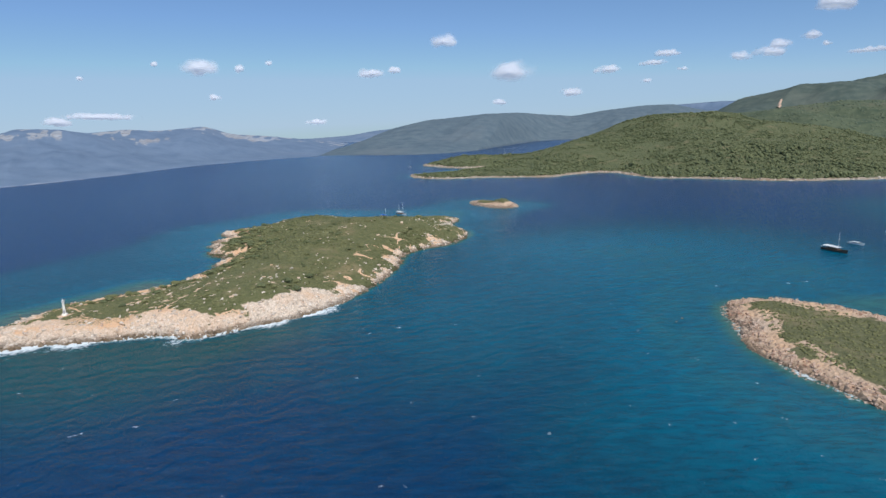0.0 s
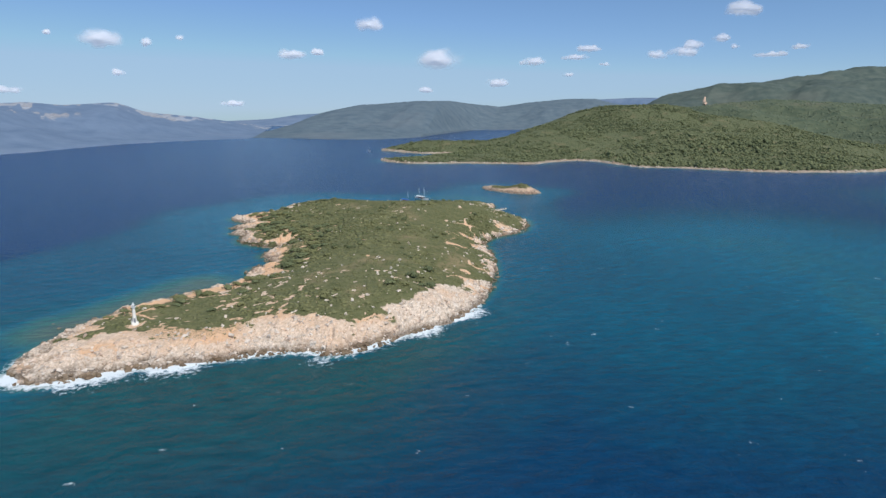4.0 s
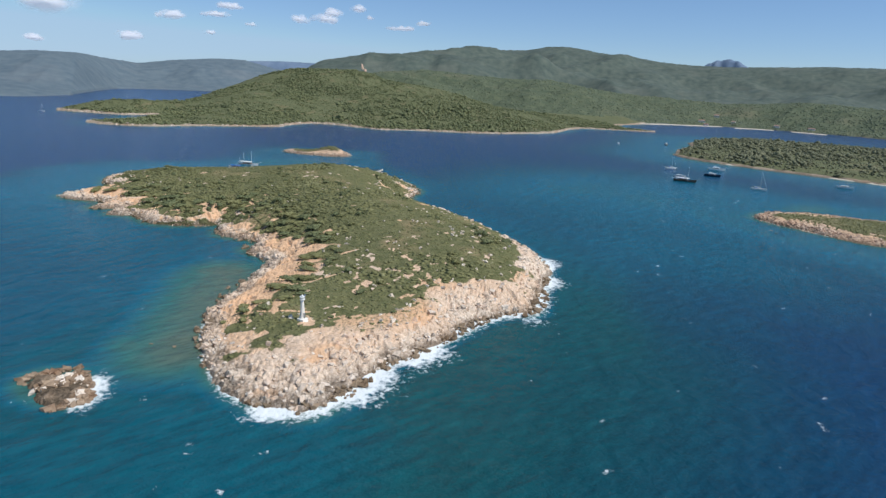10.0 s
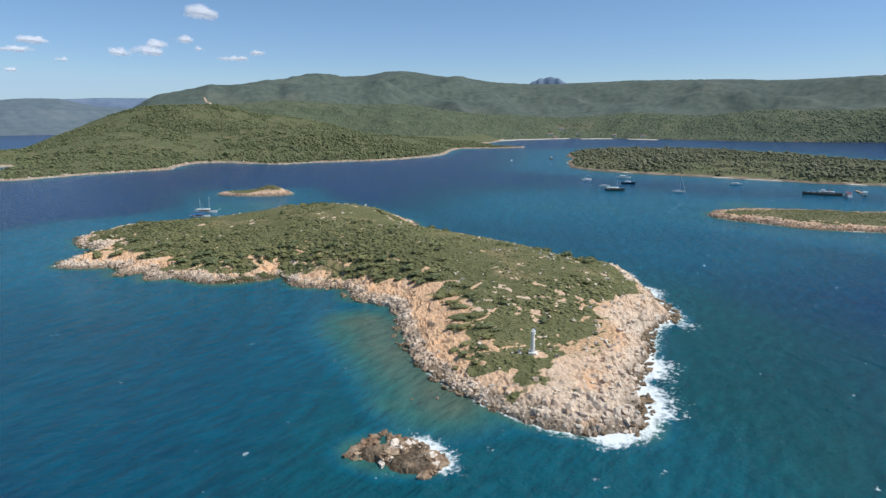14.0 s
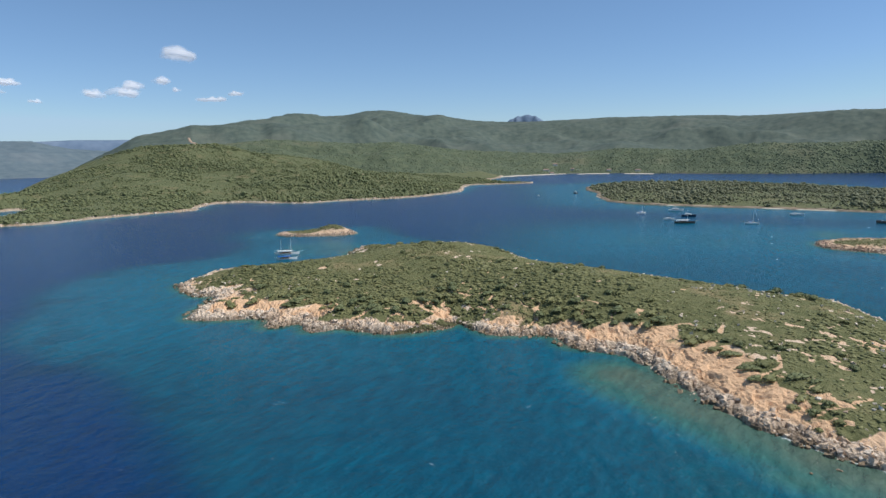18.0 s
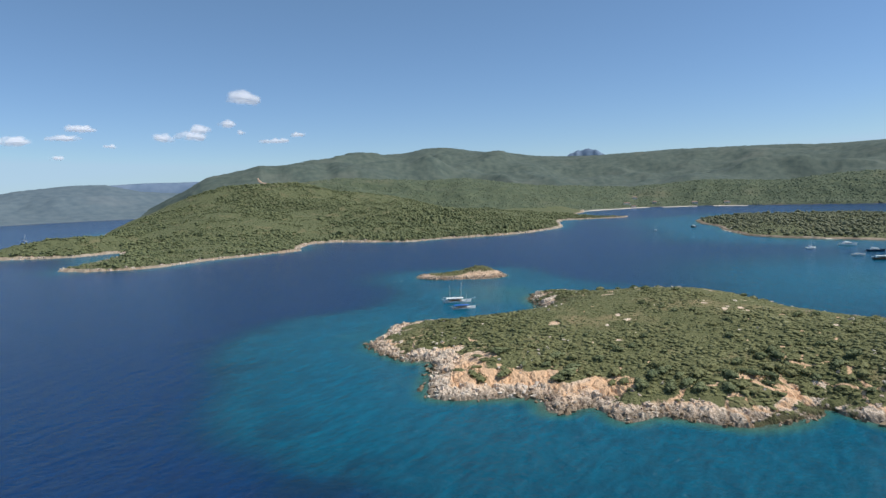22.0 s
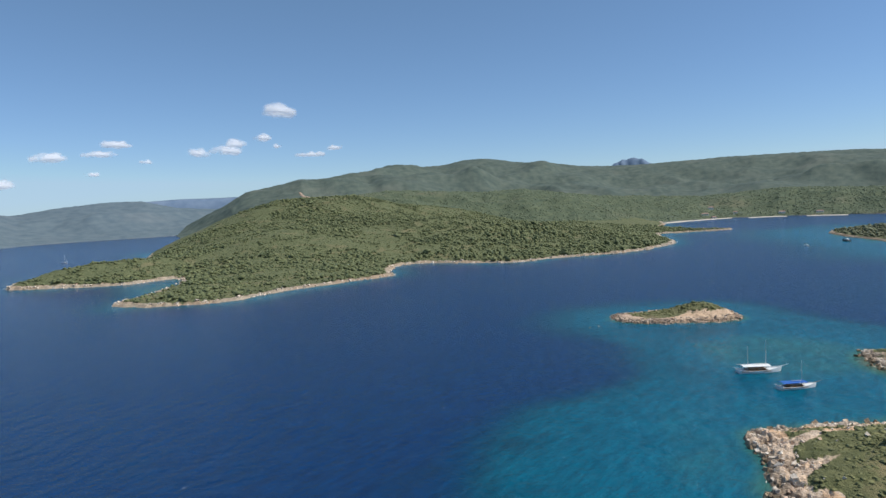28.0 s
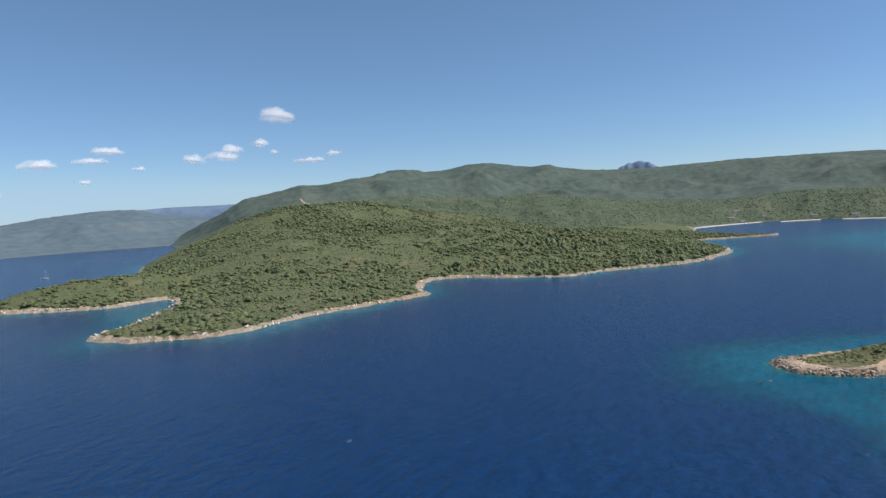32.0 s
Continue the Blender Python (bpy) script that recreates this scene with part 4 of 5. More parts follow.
# ---- lighthouse ----
def lighthouse():
    x, y = -191.2, 307.6
    z = float(island_z(np.array([x]), np.array([y]))[0]) - 0.3
    t = thing("lighthouse", (x, y, z), 20, "slim white lighthouse on a square plinth among rocks", "lighthouse")
    part("plinth", box(-1.3, 1.3, -1.3, 1.3, -0.8, 0.9, 0.08), M_LIME, t)
    part("step", box(-0.7, 0.7, -1.9, -1.3, -0.8, 0.35, 0.04), M_LIME, t)
    part("tower", lathe([(0.95, 0.9), (0.80, 1.5), (0.62, 4.0), (0.52, 6.1), (0.50, 6.4)], 20), M_LIME, t, "tapered white tower")
    part("door", box(-0.34, 0.34, -0.93, -0.7, 0.95, 2.6, 0.03), M_STEEL, t)
    g = part("gallery", lathe([(0.52, 6.3), (0.86, 6.5), (0.88, 6.66), (0.4, 6.68)], 20), M_WHITE, t)
    for k in range(8):
        a = 2 * math.pi * k / 8
        part("baluster", tube((0.8 * math.cos(a), 0.8 * math.sin(a), 6.62), (0.8 * math.cos(a), 0.8 * math.sin(a), 7.35), 0.03, sides=6), M_WHITE, g)
    part("rail", lathe([(0.78, 7.32), (0.83, 7.32), (0.83, 7.38), (0.78, 7.38)], 20), M_WHITE, g)
    part("lantern", lathe([(0.34, 6.68), (0.34, 7.5), (0.30, 7.55)], 12), M_LIME, t, "pale lantern housing")
    part("cap", lathe([(0.46, 7.55), (0.40, 7.7), (0.15, 7.95), (0.04, 8.3)], 12), M_WHITE, t)
    panel = box(-0.55, 0.55, -0.03, 0.03, -0.35, 0.35, 0.01)
    panel.transform(pose(0.95, -0.2, 7.6, 40, 0, 60))
    part("solar_panel", panel, M_STEEL, t)
    for k in range(9):
        part("ladder_rung", tube((0.98 - 0.04 * k, -0.2, 1.4 + 0.5 * k), (0.98 - 0.04 * k, 0.2, 1.4 + 0.5 * k), 0.025, sides=5), M_STEEL, t)
    t.scale = (1.0, 1.0, 1.12)
    return t


lighthouse()


# ---- boats ----
def gulet(at, length, turn, hull_mat, awning, masts, label, tender=True, sprit=True):
    t = thing("gulet", (*at, 0.0), turn, label, "sailing boat", "boats at anchor")
    b, k = length * 0.27, length / 20
    h = part("hull", hull(length * 0.9, b, 1.15 * k, 0.7 * k, 0.8, 1.2 * k, 0.1), hull_mat, t)
    part("rubbing_strake", box(-0.42 * length, 0.2 * length, -b * 0.485, -b * 0.465, 0.85 * k, 1.05 * k, 0), M_WOOD, h)
    part("rubbing_strake", box(-0.42 * length, 0.2 * length, b * 0.465, b * 0.485, 0.85 * k, 1.05 * k, 0), M_WOOD, h)
    cab = part("deckhouse", box(-0.22 * length, 0.10 * length, -b * 0.3, b * 0.3, 0.9 * k, 2.0 * k, 0.1 * k), M_WOOD, t)
    for s in (-1, 1):
        for q in range(4):
            x = (-0.19 + 0.075 * q) * length
            part("porthole", box(x, x + 0.045 * length, s * b * 0.3 - 0.02, s * b * 0.3 + 0.02, 1.35 * k, 1.7 * k, 0), M_GLASS, cab)
    aw = bmesh.new()
    bmesh.ops.create_grid(aw, x_segments=12, y_segments=6, size=0.5)
    for v in aw.verts:
        v.co = (v.co.x * 0.58 * length - 0.09 * length, v.co.y * b * 0.86, 3.0 * k + 0.22 * k * math.cos(v.co.y * math.pi) + 0.05 * k * math.cos(v.co.x * 37))
    bmesh.ops.solidify(aw, geom=aw.faces[:], thickness=0.06)
    part("awning", aw, awning, t)
    for s in (-1, 1):
        for q in range(4):
            x = (-0.33 + 0.145 * q) * length
            part("awning_post", tube((x, s * b * 0.4, 1.0 * k), (x, s * b * 0.4, 3.05 * k), 0.05 * k, sides=6), M_SPAR, t)
    for q in range(masts):
        x, top = ((0.14, 13.5) if q == 0 else (-0.24, 11.5)) if masts > 1 else (0.12, 13.0)
        m = part("mast", tube((x * length, 0, 0.6 * k), (x * length, 0, top * k), 0.14 * k, 0.07 * k), M_SPAR, t)
        part("spreader", tube((x * length, -1.0 * k, 0.62 * top * k), (x * length, 1.0 * k, 0.62 * top * k), 0.05 * k, sides=6), M_SPAR, m)
        part("boom", tube((x * length, 0, 3.5 * k), (x * length - 5.0 * k, 0, 3.7 * k), 0.09 * k), M_SPAR, m)
        for s in (-1, 1):
            part("shroud", tube((x * length, 0, 0.93 * top * k), (x * length - 0.6 * k, s * b * 0.44, 1.3 * k), 0.025, sides=4), M_STEEL, m)
    if sprit:
        part("bowsprit", tube((0.44 * length, 0, 2.1 * k), (0.62 * length, 0, 3.1 * k), 0.12 * k, 0.07 * k), M_WHITE if hull_mat == M_WHITE else M_WOOD, t)
        part("forestay", tube((0.61 * length, 0, 3.05 * k), (0.13 * length, 0, 12.5 * k), 0.014, sides=4), M_STEEL, t)
    for s in (-1, 1):
        part("davit", tube((-0.43 * length, s * b * 0.2, 1.7 * k), (-0.53 * length, s * b * 0.2, 2.3 * k), 0.07 * k, sides=6), M_WHITE, t)
    part("lower_deck_band", box(-0.30 * length, 0.14 * length, -b * 0.36, b * 0.36, 1.0 * k, 1.35 * k, 0.05), M_WOOD, t)
    part("stern_rail", tube((-0.44 * length, -b * 0.36, 2.1 * k), (-0.44 * length, b * 0.36, 2.1 * k), 0.06 * k), M_WHITE, t)
    part("wheel_box", box(-0.37 * length, -0.33 * length, -0.4 * k, 0.4 * k, 1.0 * k, 2.1 * k, 0.05), M_WHITE, t)
    if tender:
        d = thing("dinghy", (at[0] + 0.8 * k * math.sin(radians(turn)) * -b * 0.5, at[1] - b * 0.75, 0.05), turn + 12, "small white dinghy tied alongside the gulet", "dinghy")
        part("hull", hull(3.6, 1.6, 0.45, 0.15, 0.8, 0.2, 0.1), M_WHITE, d)
        part("thwart", box(-0.2, 0.15, -0.6, 0.6, 0.3, 0.36, 0.02), M_WOOD, d)
        part("outboard", box(-2.05, -1.75, -0.15, 0.15, 0.1, 0.85, 0.05), M_NAVY, d)
    return t


def sail_yacht(at, length, turn, label):
    t = thing("sailing_yacht", (*at, 0.0), turn, label, "sailing boat", "boats at anchor")
    b, k = length * 0.3, length / 12
    part("hull", hull(length, b, 1.15 * k, 0.25 * k, 0.85, 0.6 * k, 0.06), M_WHITE, t)
    c = part("cabin", box(-0.12 * length, 0.22 * length, -b * 0.27, b * 0.27, 0.8 * k, 1.65 * k, 0.15 * k), M_WHITE, t)
    for s in (-1, 1):
        part("window", box(-0.08 * length, 0.16 * length, s * b * 0.272 - 0.015, s * b * 0.272 + 0.015, 1.2 * k, 1.42 * k, 0), M_GLASS, c)
    part("sprayhood", box(-0.2 * length, -0.1 * length, -b * 0.27, b * 0.27, 1.5 * k, 2.2 * k, 0.2 * k), M_BLUEAWN, t)
    m = part("mast", tube((0.08 * length, 0, 1.0 * k), (0.08 * length, 0, 15.5 * k), 0.11 * k, 0.07 * k), M_SPAR, t)
    part("boom", tube((0.08 * length, 0, 2.5 * k), (-0.3 * length, 0, 2.6 * k), 0.16 * k), M_AWN, m)
    part("spreader", tube((0.08 * length, -0.9 * k, 9 * k), (0.08 * length, 0.9 * k, 9 * k), 0.04 * k, sides=6), M_SPAR, m)
    part("forestay", tube((0.5 * length, 0, 1.4 * k), (0.08 * length, 0, 15.2 * k), 0.05 * k, sides=5), M_AWN, t)
    part("backstay", tube((-0.49 * length, 0, 1.2 * k), (0.08 * length, 0, 15.4 * k), 0.02, sides=4), M_STEEL, t)
    part("wheel", lathe([(0.42 * k, 1.5 * k), (0.46 * k, 1.52 * k), (0.42 * k, 1.54 * k)], 12), M_STEEL, t)
    return t


def motor_yacht(at, length, turn, hull_mat, label, fly=True):
    t = thing("motor_yacht", (*at, 0.0), turn, label, "motor boat", "boats at anchor")
    b, k = length * 0.28, length / 16
    part("hull", hull(length, b, 1.7 * k, 0.5 * k, 0.92, 0.7 * k, 0.14), hull_mat, t)
    c = part("superstructure", box(-0.28 * length, 0.2 * length, -b * 0.36, b * 0.36, 1.1 * k, 3.0 * k, 0.25 * k), M_WHITE, t)
    for s in (-1, 1):
        part("side_window", box(-0.24 * length, 0.14 * length, s * b * 0.362 - 0.02, s * b * 0.362 + 0.02, 2.0 * k, 2.6 * k, 0), M_GLASS, c)
    part("windscreen", box(0.195 * length, 0.206 * length, -b * 0.3, b * 0.3, 1.95 * k, 2.75 * k, 0), M_GLASS, c)
    if fly:
        f = part("flybridge", box(-0.22 * length, 0.1 * length, -b * 0.32, b * 0.32, 2.95 * k, 3.5 * k, 0.15 * k), M_WHITE, t)
        part("seat", box(-0.1 * length, -0.04 * length, -b * 0.2, b * 0.2, 3.45 * k, 3.9 * k, 0.06), M_AWN, f)
        part("radar_arch", box(-0.2 * length, -0.16 * length, -b * 0.3, b * 0.3, 4.2 * k, 4.4 * k, 0.05), M_WHITE, f)
        for s in (-1, 1):
            part("arch_leg", tube((-0.2 * length, s * b * 0.28, 3.4 * k), (-0.18 * length, s * b * 0.28, 4.3 * k), 0.1 * k), M_WHITE, f)
    part("bow_rail", tube((0.2 * length, 0, 2.6 * k), (0.52 * length, 0, 2.9 * k), 0.05 * k), M_STEEL, t)
    part("swim_platform", box(-0.55 * length, -0.49 * length, -b * 0.4, b * 0.4, 0.2 * k, 0.4 * k, 0.03), M_DECK, t)
    return t


gulet((-27.5, 690.0), 20.5, HEADING, M_WHITE, M_AWN, 2, "white two-masted gulet with a white awning and raised stern")
gulet((-45.5, 674.0), 17.0, HEADING + 4, M_AWN, M_BLUEAWN, 1, "single-masted gulet with a blue awning and long bowsprit", False)
gulet((314.0, 435.0), 23.0, HEADING - 20, M_DARKHULL, M_AWN, 1, "dark-hulled wooden gulet with a white awning", False)
sail_yacht((406.0, 499.0), 13.0, HEADING + 15, "white catamaran-broad sailing yacht with furled sails")
sail_yacht((332.0, 370.0), 13.5, HEADING - 25, "white sailing yacht with a tall bare mast")
motor_yacht((443.0, 328.0), 14.5, HEADING - 30, M_WHITE, "white motor yacht close to the wooded isle", False)
motor_yacht((344.0, 456.0), 12.0, HEADING - 10, M_WHITE, "white motor boat with a low cabin", False)
motor_yacht((451.0, 465.0), 18.0, HEADING - 15, M_WHITE, "large white motor yacht with a flybridge")
motor_yacht((388.0, 441.0), 16.0, HEADING - 20, M_NAVY, "navy-hulled motor yacht with a white deckhouse")
motor_yacht((744.0, 689.0), 15.0, 40, M_DARKHULL, "dark motor boat off the wooded isle")
motor_yacht((662.4, 732.1), 9.0, 35, M_WHITE, "white speedboat under way off the spit", False)
sail_yacht((222.7, 1917.7), 13.0, HEADING, "white sailing yacht in the far strait")
sail_yacht((-51.0, 1462.1), 12.0, HEADING, "white sailing yacht off the far cape")


def ferry_barge():
    """The long dark barge by the jetty."""
    t = thing("barge", (388.0, 238.0, 0.0), 100, "long rusty brown barge with a low deckhouse", "barge")
    part("hull", hull(36.0, 7.5, 2.2, 0.5, 0.95, 0.8, 0.04), M_RUST, t)
    d = part("deckhouse", box(-11, 3, -2.4, 2.4, 1.5, 3.9, 0.12), M_SPAR, t)
    for q in range(6):
        for s in (-1, 1):
            part("window", box(-10 + 2.1 * q, -8.8 + 2.1 * q, s * 2.4 - 0.02, s * 2.4 + 0.02, 2.5, 3.3, 0), M_GLASS, d)
    for q, (cx, cw, ch) in enumerate(((6, 2.4, 1.3), (9.5, 1.8, 1.0), (12, 2.0, 1.6))):
        part("deck_crate", box(cx, cx + cw, -1.6 + 0.4 * q, 1.2 + 0.3 * q, 1.5, 1.5 + ch, 0.06), (M_SPAR, M_RUST, M_STEEL)[q], t)
    part("crane_jib", tube((4.5, 0, 3.0), (11.0, 0.6, 5.4), 0.16), M_STEEL, t)
    part("wheelhouse", box(-3, 1, -1.7, 1.7, 3.85, 5.6, 0.1), M_WHITE, t)
    part("funnel", tube((-6, 0, 3.8), (-6, 0, 5.4), 0.5), M_RED, t)
    part("mast", tube((-1, 0, 5.5), (-1, 0, 8.5), 0.09), M_SPAR, t)
    e = thing("excursion_boat", (378.8, 215.9, 0.0), 20, "white and red excursion boat moored by the jetty", "boat")
    part("hull", hull(16.0, 5.0, 1.7, 0.7, 0.85, 0.8, 0.1), M_WHITE, e)
    c = part("saloon", box(-6, 3, -1.9, 1.9, 1.2, 3.4, 0.12), M_WHITE, e)
    part("window_band", box(-5.4, 2.4, -1.93, 1.93, 2.2, 2.9, 0), M_GLASS, c)
    part("upper_deck", box(-5.5, 1.5, -2.0, 2.0, 3.4, 3.6, 0.05), M_RED, e, "red upper deck")
    part("sun_roof", box(-5, 1, -1.9, 1.9, 5.2, 5.35, 0.04), M_RED, e, "red sun roof")
    for s in (-1, 1):
        for q in range(4):
            part("roof_post", tube((-4.8 + 1.8 * q, s * 1.8, 3.5), (-4.8 + 1.8 * q, s * 1.8, 5.25), 0.06, sides=6), M_WHITE, e)
    j = thing("jetty", (413.8, 201.0, 0.0), 12, "wooden jetty on piles with a small white kiosk", "jetty")
    for q in range(22):
        part("plank", box(-12 + 2.0 * q, -10.06 + 2.0 * q, -1.4, 1.4, 0.95, 1.1, 0), M_DECK, j)
    for q in range(8):
        for s in (-1, 1):
            part("pile", tube((-10 + 6 * q, s * 1.2, -3), (-10 + 6 * q, s * 1.2, 1.5), 0.16, sides=8), M_WOOD, j)
    k = thing("kiosk", (399.6, 200.6, 1.1), 12, "small white kiosk on the jetty", "hut")
    part("wall", box(-3.2, 2.6, -1.6, 1.6, 0, 3.0, 0.05), M_WHITE, k)
    part("roof", box(-3.6, 3.0, -2.0, 2.0, 3.0, 3.25, 0.04), M_WHITE, k)
    p = thing("pontoon", (671.0, 618.4, 0.0), 5, "pale floating pontoon off the sandy tip of the isle", "pontoon")
    part("float", box(-13, 13, -2.2, 2.2, -0.4, 0.6, 0.1), M_AWN, p)
    part("hut", box(4, 9, -1.7, 1.7, 0.6, 3.0, 0.08), M_WHITE, p)
    part("hut_roof", box(3.6, 9.4, -2.1, 2.1, 3.0, 3.25, 0.05), M_AWN, p)


ferry_barge()


# ---- shore houses and beach ----
def hill_height(px, py):
    i, k = np.argmin((bx - px) ** 2 + (by - py) ** 2), np.argmin((fx - px) ** 2 + (fy - py) ** 2)
    return max(float(bz.ravel()[i]), float(fz.ravel()[k]))


def house(at, turn, size, label):
    z = hill_height(*at)
    t = thing("house", (*at, z - 2.0), turn, label, "house", "houses by the far beach")
    w, d, h = size
    wall = part("wall", box(-w / 2, w / 2, -d / 2, d / 2, 0, h + 2, 0.05), M_LIME, t)
    bm = bmesh.new()
    v = [bm.verts.new(p) for p in ((-w * .55, -d * .58, h + 2), (w * .55, -d * .58, h + 2), (w * .55, d * .58, h + 2), (-w * .55, d * .58, h + 2), (-w * .45, 0, h + 2 + d * .28), (w * .45, 0, h + 2 + d * .28))]
    for f in ((0, 1, 5, 4), (1, 2, 5), (2, 3, 4, 5), (3, 0, 4), (3, 2, 1, 0)):
        bm.faces.new([v[q] for q in f])
    part("roof", bm, M_TILE, t, "red tiled hip roof")
    for q in range(3):
        x = -w * 0.32 + q * w * 0.32
        part("window", box(x - 0.7, x + 0.7, -d / 2 - 0.05, -d / 2 + 0.05, 2 + h * 0.4, 2 + h * 0.75, 0), M_GLASS, wall)
    return t


house((1686, 1063), -60, (14, 10, 6), "white beach house with a red tiled roof")
house((1724, 1097), -60, (20, 10, 5), "long low white house with a tiled roof")
house((1783, 1020), -70, (12, 9, 6), "white house among pines behind the beach")
house((1844, 1105), -65, (16, 11, 6), "pale house higher up among the pines")
house((1807, 895), -75, (16, 10, 5), "white waterside house with a tiled roof")
house((1813, 797), -80, (18, 9, 4), "low white house on the shore")


def shore_strip(name, pts, width, label, lift=0.9):
    """A strip of sand along the water."""
    p = np.array(pts, float)
    u = np.linspace(0, len(p) - 1, len(p) * 8)
    x, y = np.interp(u, range(len(p)), p[:, 0]), np.interp(u, range(len(p)), p[:, 1])
    tx, ty = np.gradient(x), np.gradient(y)
    n = np.hypot(tx, ty)
    w = width * (0.5 + fbm(x, y, 40, 3, 77)) * np.sin(np.pi * np.linspace(0.04, 0.96, len(u))) ** 0.5
    rows = []
    for s, z in ((-0.7, -0.8), (-0.3, 0.25), (0.2, lift), (0.8, lift * 1.8), (1.1, lift * 0.3)):
        rows.append(np.stack([x - ty / n * w * s, y + tx / n * w * s, np.full(len(u), z)], 1))
    me = mesh_np(name, np.concatenate(rows), grid_faces(len(u), len(rows)), M_SAND, True)
    return tagged(new(name, me), label, "beach", kind="structure")


shore_strip("beach", [(1324, 1121), (1397, 1138), (1511, 1103), (1634, 1042), (1687, 1012)], 14, "pale sand beach at the head of the bay")
shore_strip("beach", [(1663, 963), (1707, 922), (1728, 873)], 9, "short pale beach below the pines")
shore_strip("beach", [(1728, 824), (1726, 774), (1713, 724)], 8, "narrow pale shore below the pines")
shore_strip("beach", [(673, 630), (612, 600), (558, 564), (532, 491), (527, 379), (514, 263), (516, 195)], 3, "thin sandy shore of the wooded isle", 0.5)


def bare_track(pts, width):
    """A strip of bare earth on the far hillside."""
    p = np.array(pts, float)
    u = np.linspace(0, len(p) - 1, 30)
    x, y = np.interp(u, range(len(p)), p[:, 0]), np.interp(u, range(len(p)), p[:, 1])
    w = width * (0.4 + 1.2 * fbm(x, y, 30, 2, 5))
    z = np.array([hill_height(a, b) for a, b in zip(x, y)])
    k = np.ones(7) / 7
    z = np.convolve(np.pad(z, 3, mode="edge"), k, "valid")
    rows = [np.stack([x + w * s, y - w * s, z + dz], 1) for s, dz in ((-0.5, 1), (-0.2, 5), (0.2, 5), (0.5, 1))]
    me = mesh_np("track", np.concatenate(rows), grid_faces(30, 4), plain("bare earth", (0.55, 0.38, 0.27), 0.95), True)
    tagged(new("track", me), "strip of bare reddish earth on the wooded hillside", "track", kind="structure")


# ---- rocks ----
def boulder(seed, flat):
    """A split, edgy limestone block."""
    r = np.random.default_rng(seed)
    bm = bmesh.new()
    bmesh.ops.create_icosphere(bm, subdivisions=2, radius=1.0)
    v = np.array([q.co[:] for q in bm.verts])
    f = np.array([[q.index for q in t.verts] for t in bm.faces])
    bm.free()
    for _ in range(14):
        n = r.normal(size=3)
        n /= np.linalg.norm(n)
        cut = r.uniform(0.34, 0.66)
        over = np.maximum(v @ n - cut, 0)
        v = v - over[:, None] * n
    v = v * (1 + 0.05 * r.normal(size=(len(v), 1))) * [r.uniform(0.8, 1.3), r.uniform(0.7, 1.1), flat * r.uniform(0.8, 1.2)]
    return v, f


def jag(seed):
    """A broken block: a box with its corners knocked out of true."""
    r = np.random.default_rng(seed)
    v = np.array([[x, y, z] for z in (-1, 1) for y in (-1, 1) for x in (-1, 1)], float) * [r.uniform(0.7, 1.2), r.uniform(0.5, 0.9), r.uniform(0.45, 0.8)]
    v = v * (1 + 0.25 * r.normal(size=(8, 1))) + 0.12 * r.normal(size=(8, 3))
    a, b = r.uniform(-0.5, 0.5, 2)
    v = v @ np.array([[1, 0, 0], [0, math.cos(a), math.sin(a)], [0, -math.sin(a), math.cos(a)]]) @ np.array([[math.cos(b), 0, math.sin(b)], [0, 1, 0], [-math.sin(b), 0, math.cos(b)]])
    q = [(0, 2, 3, 1), (4, 5, 7, 6), (0, 1, 5, 4), (2, 6, 7, 3), (0, 4, 6, 2), (1, 3, 7, 5)]
    return v, np.array([t for a, b, c, d in q for t in ((a, b, c), (a, c, d))])


M_SKERRYROCK = rock_material("brown skerry rock", (0.16, 0.10, 0.058), (0.46, 0.34, 0.23))
JAGS = [jag(s) for s in range(131, 143)]
BLOCKS = [boulder(s, 0.75) for s in range(101, 107)]


def rock_places(outline, count, lo, hi, seed, keep):
    x, y, r = scatter(outline, count, seed)
    d = inside_distance(x, y, outline)
    ok = (d > lo) & (d < hi) & keep(x, y, d, r)
    return x[ok], y[ok], d[ok], r


def joined_rocks(name, x, y, z, size, kinds, material, label, seed):
    """Rocks too many to count, in one mesh."""
    thicket(name, np.stack([x, y, z], 1), size, kinds, material, label, "rocks", 1.0, seed)


def in_bay(x, y):
    """The sheltered western shore, where the limestone is browner."""
    return (y > 318) & (y < 560) & (x < -100)


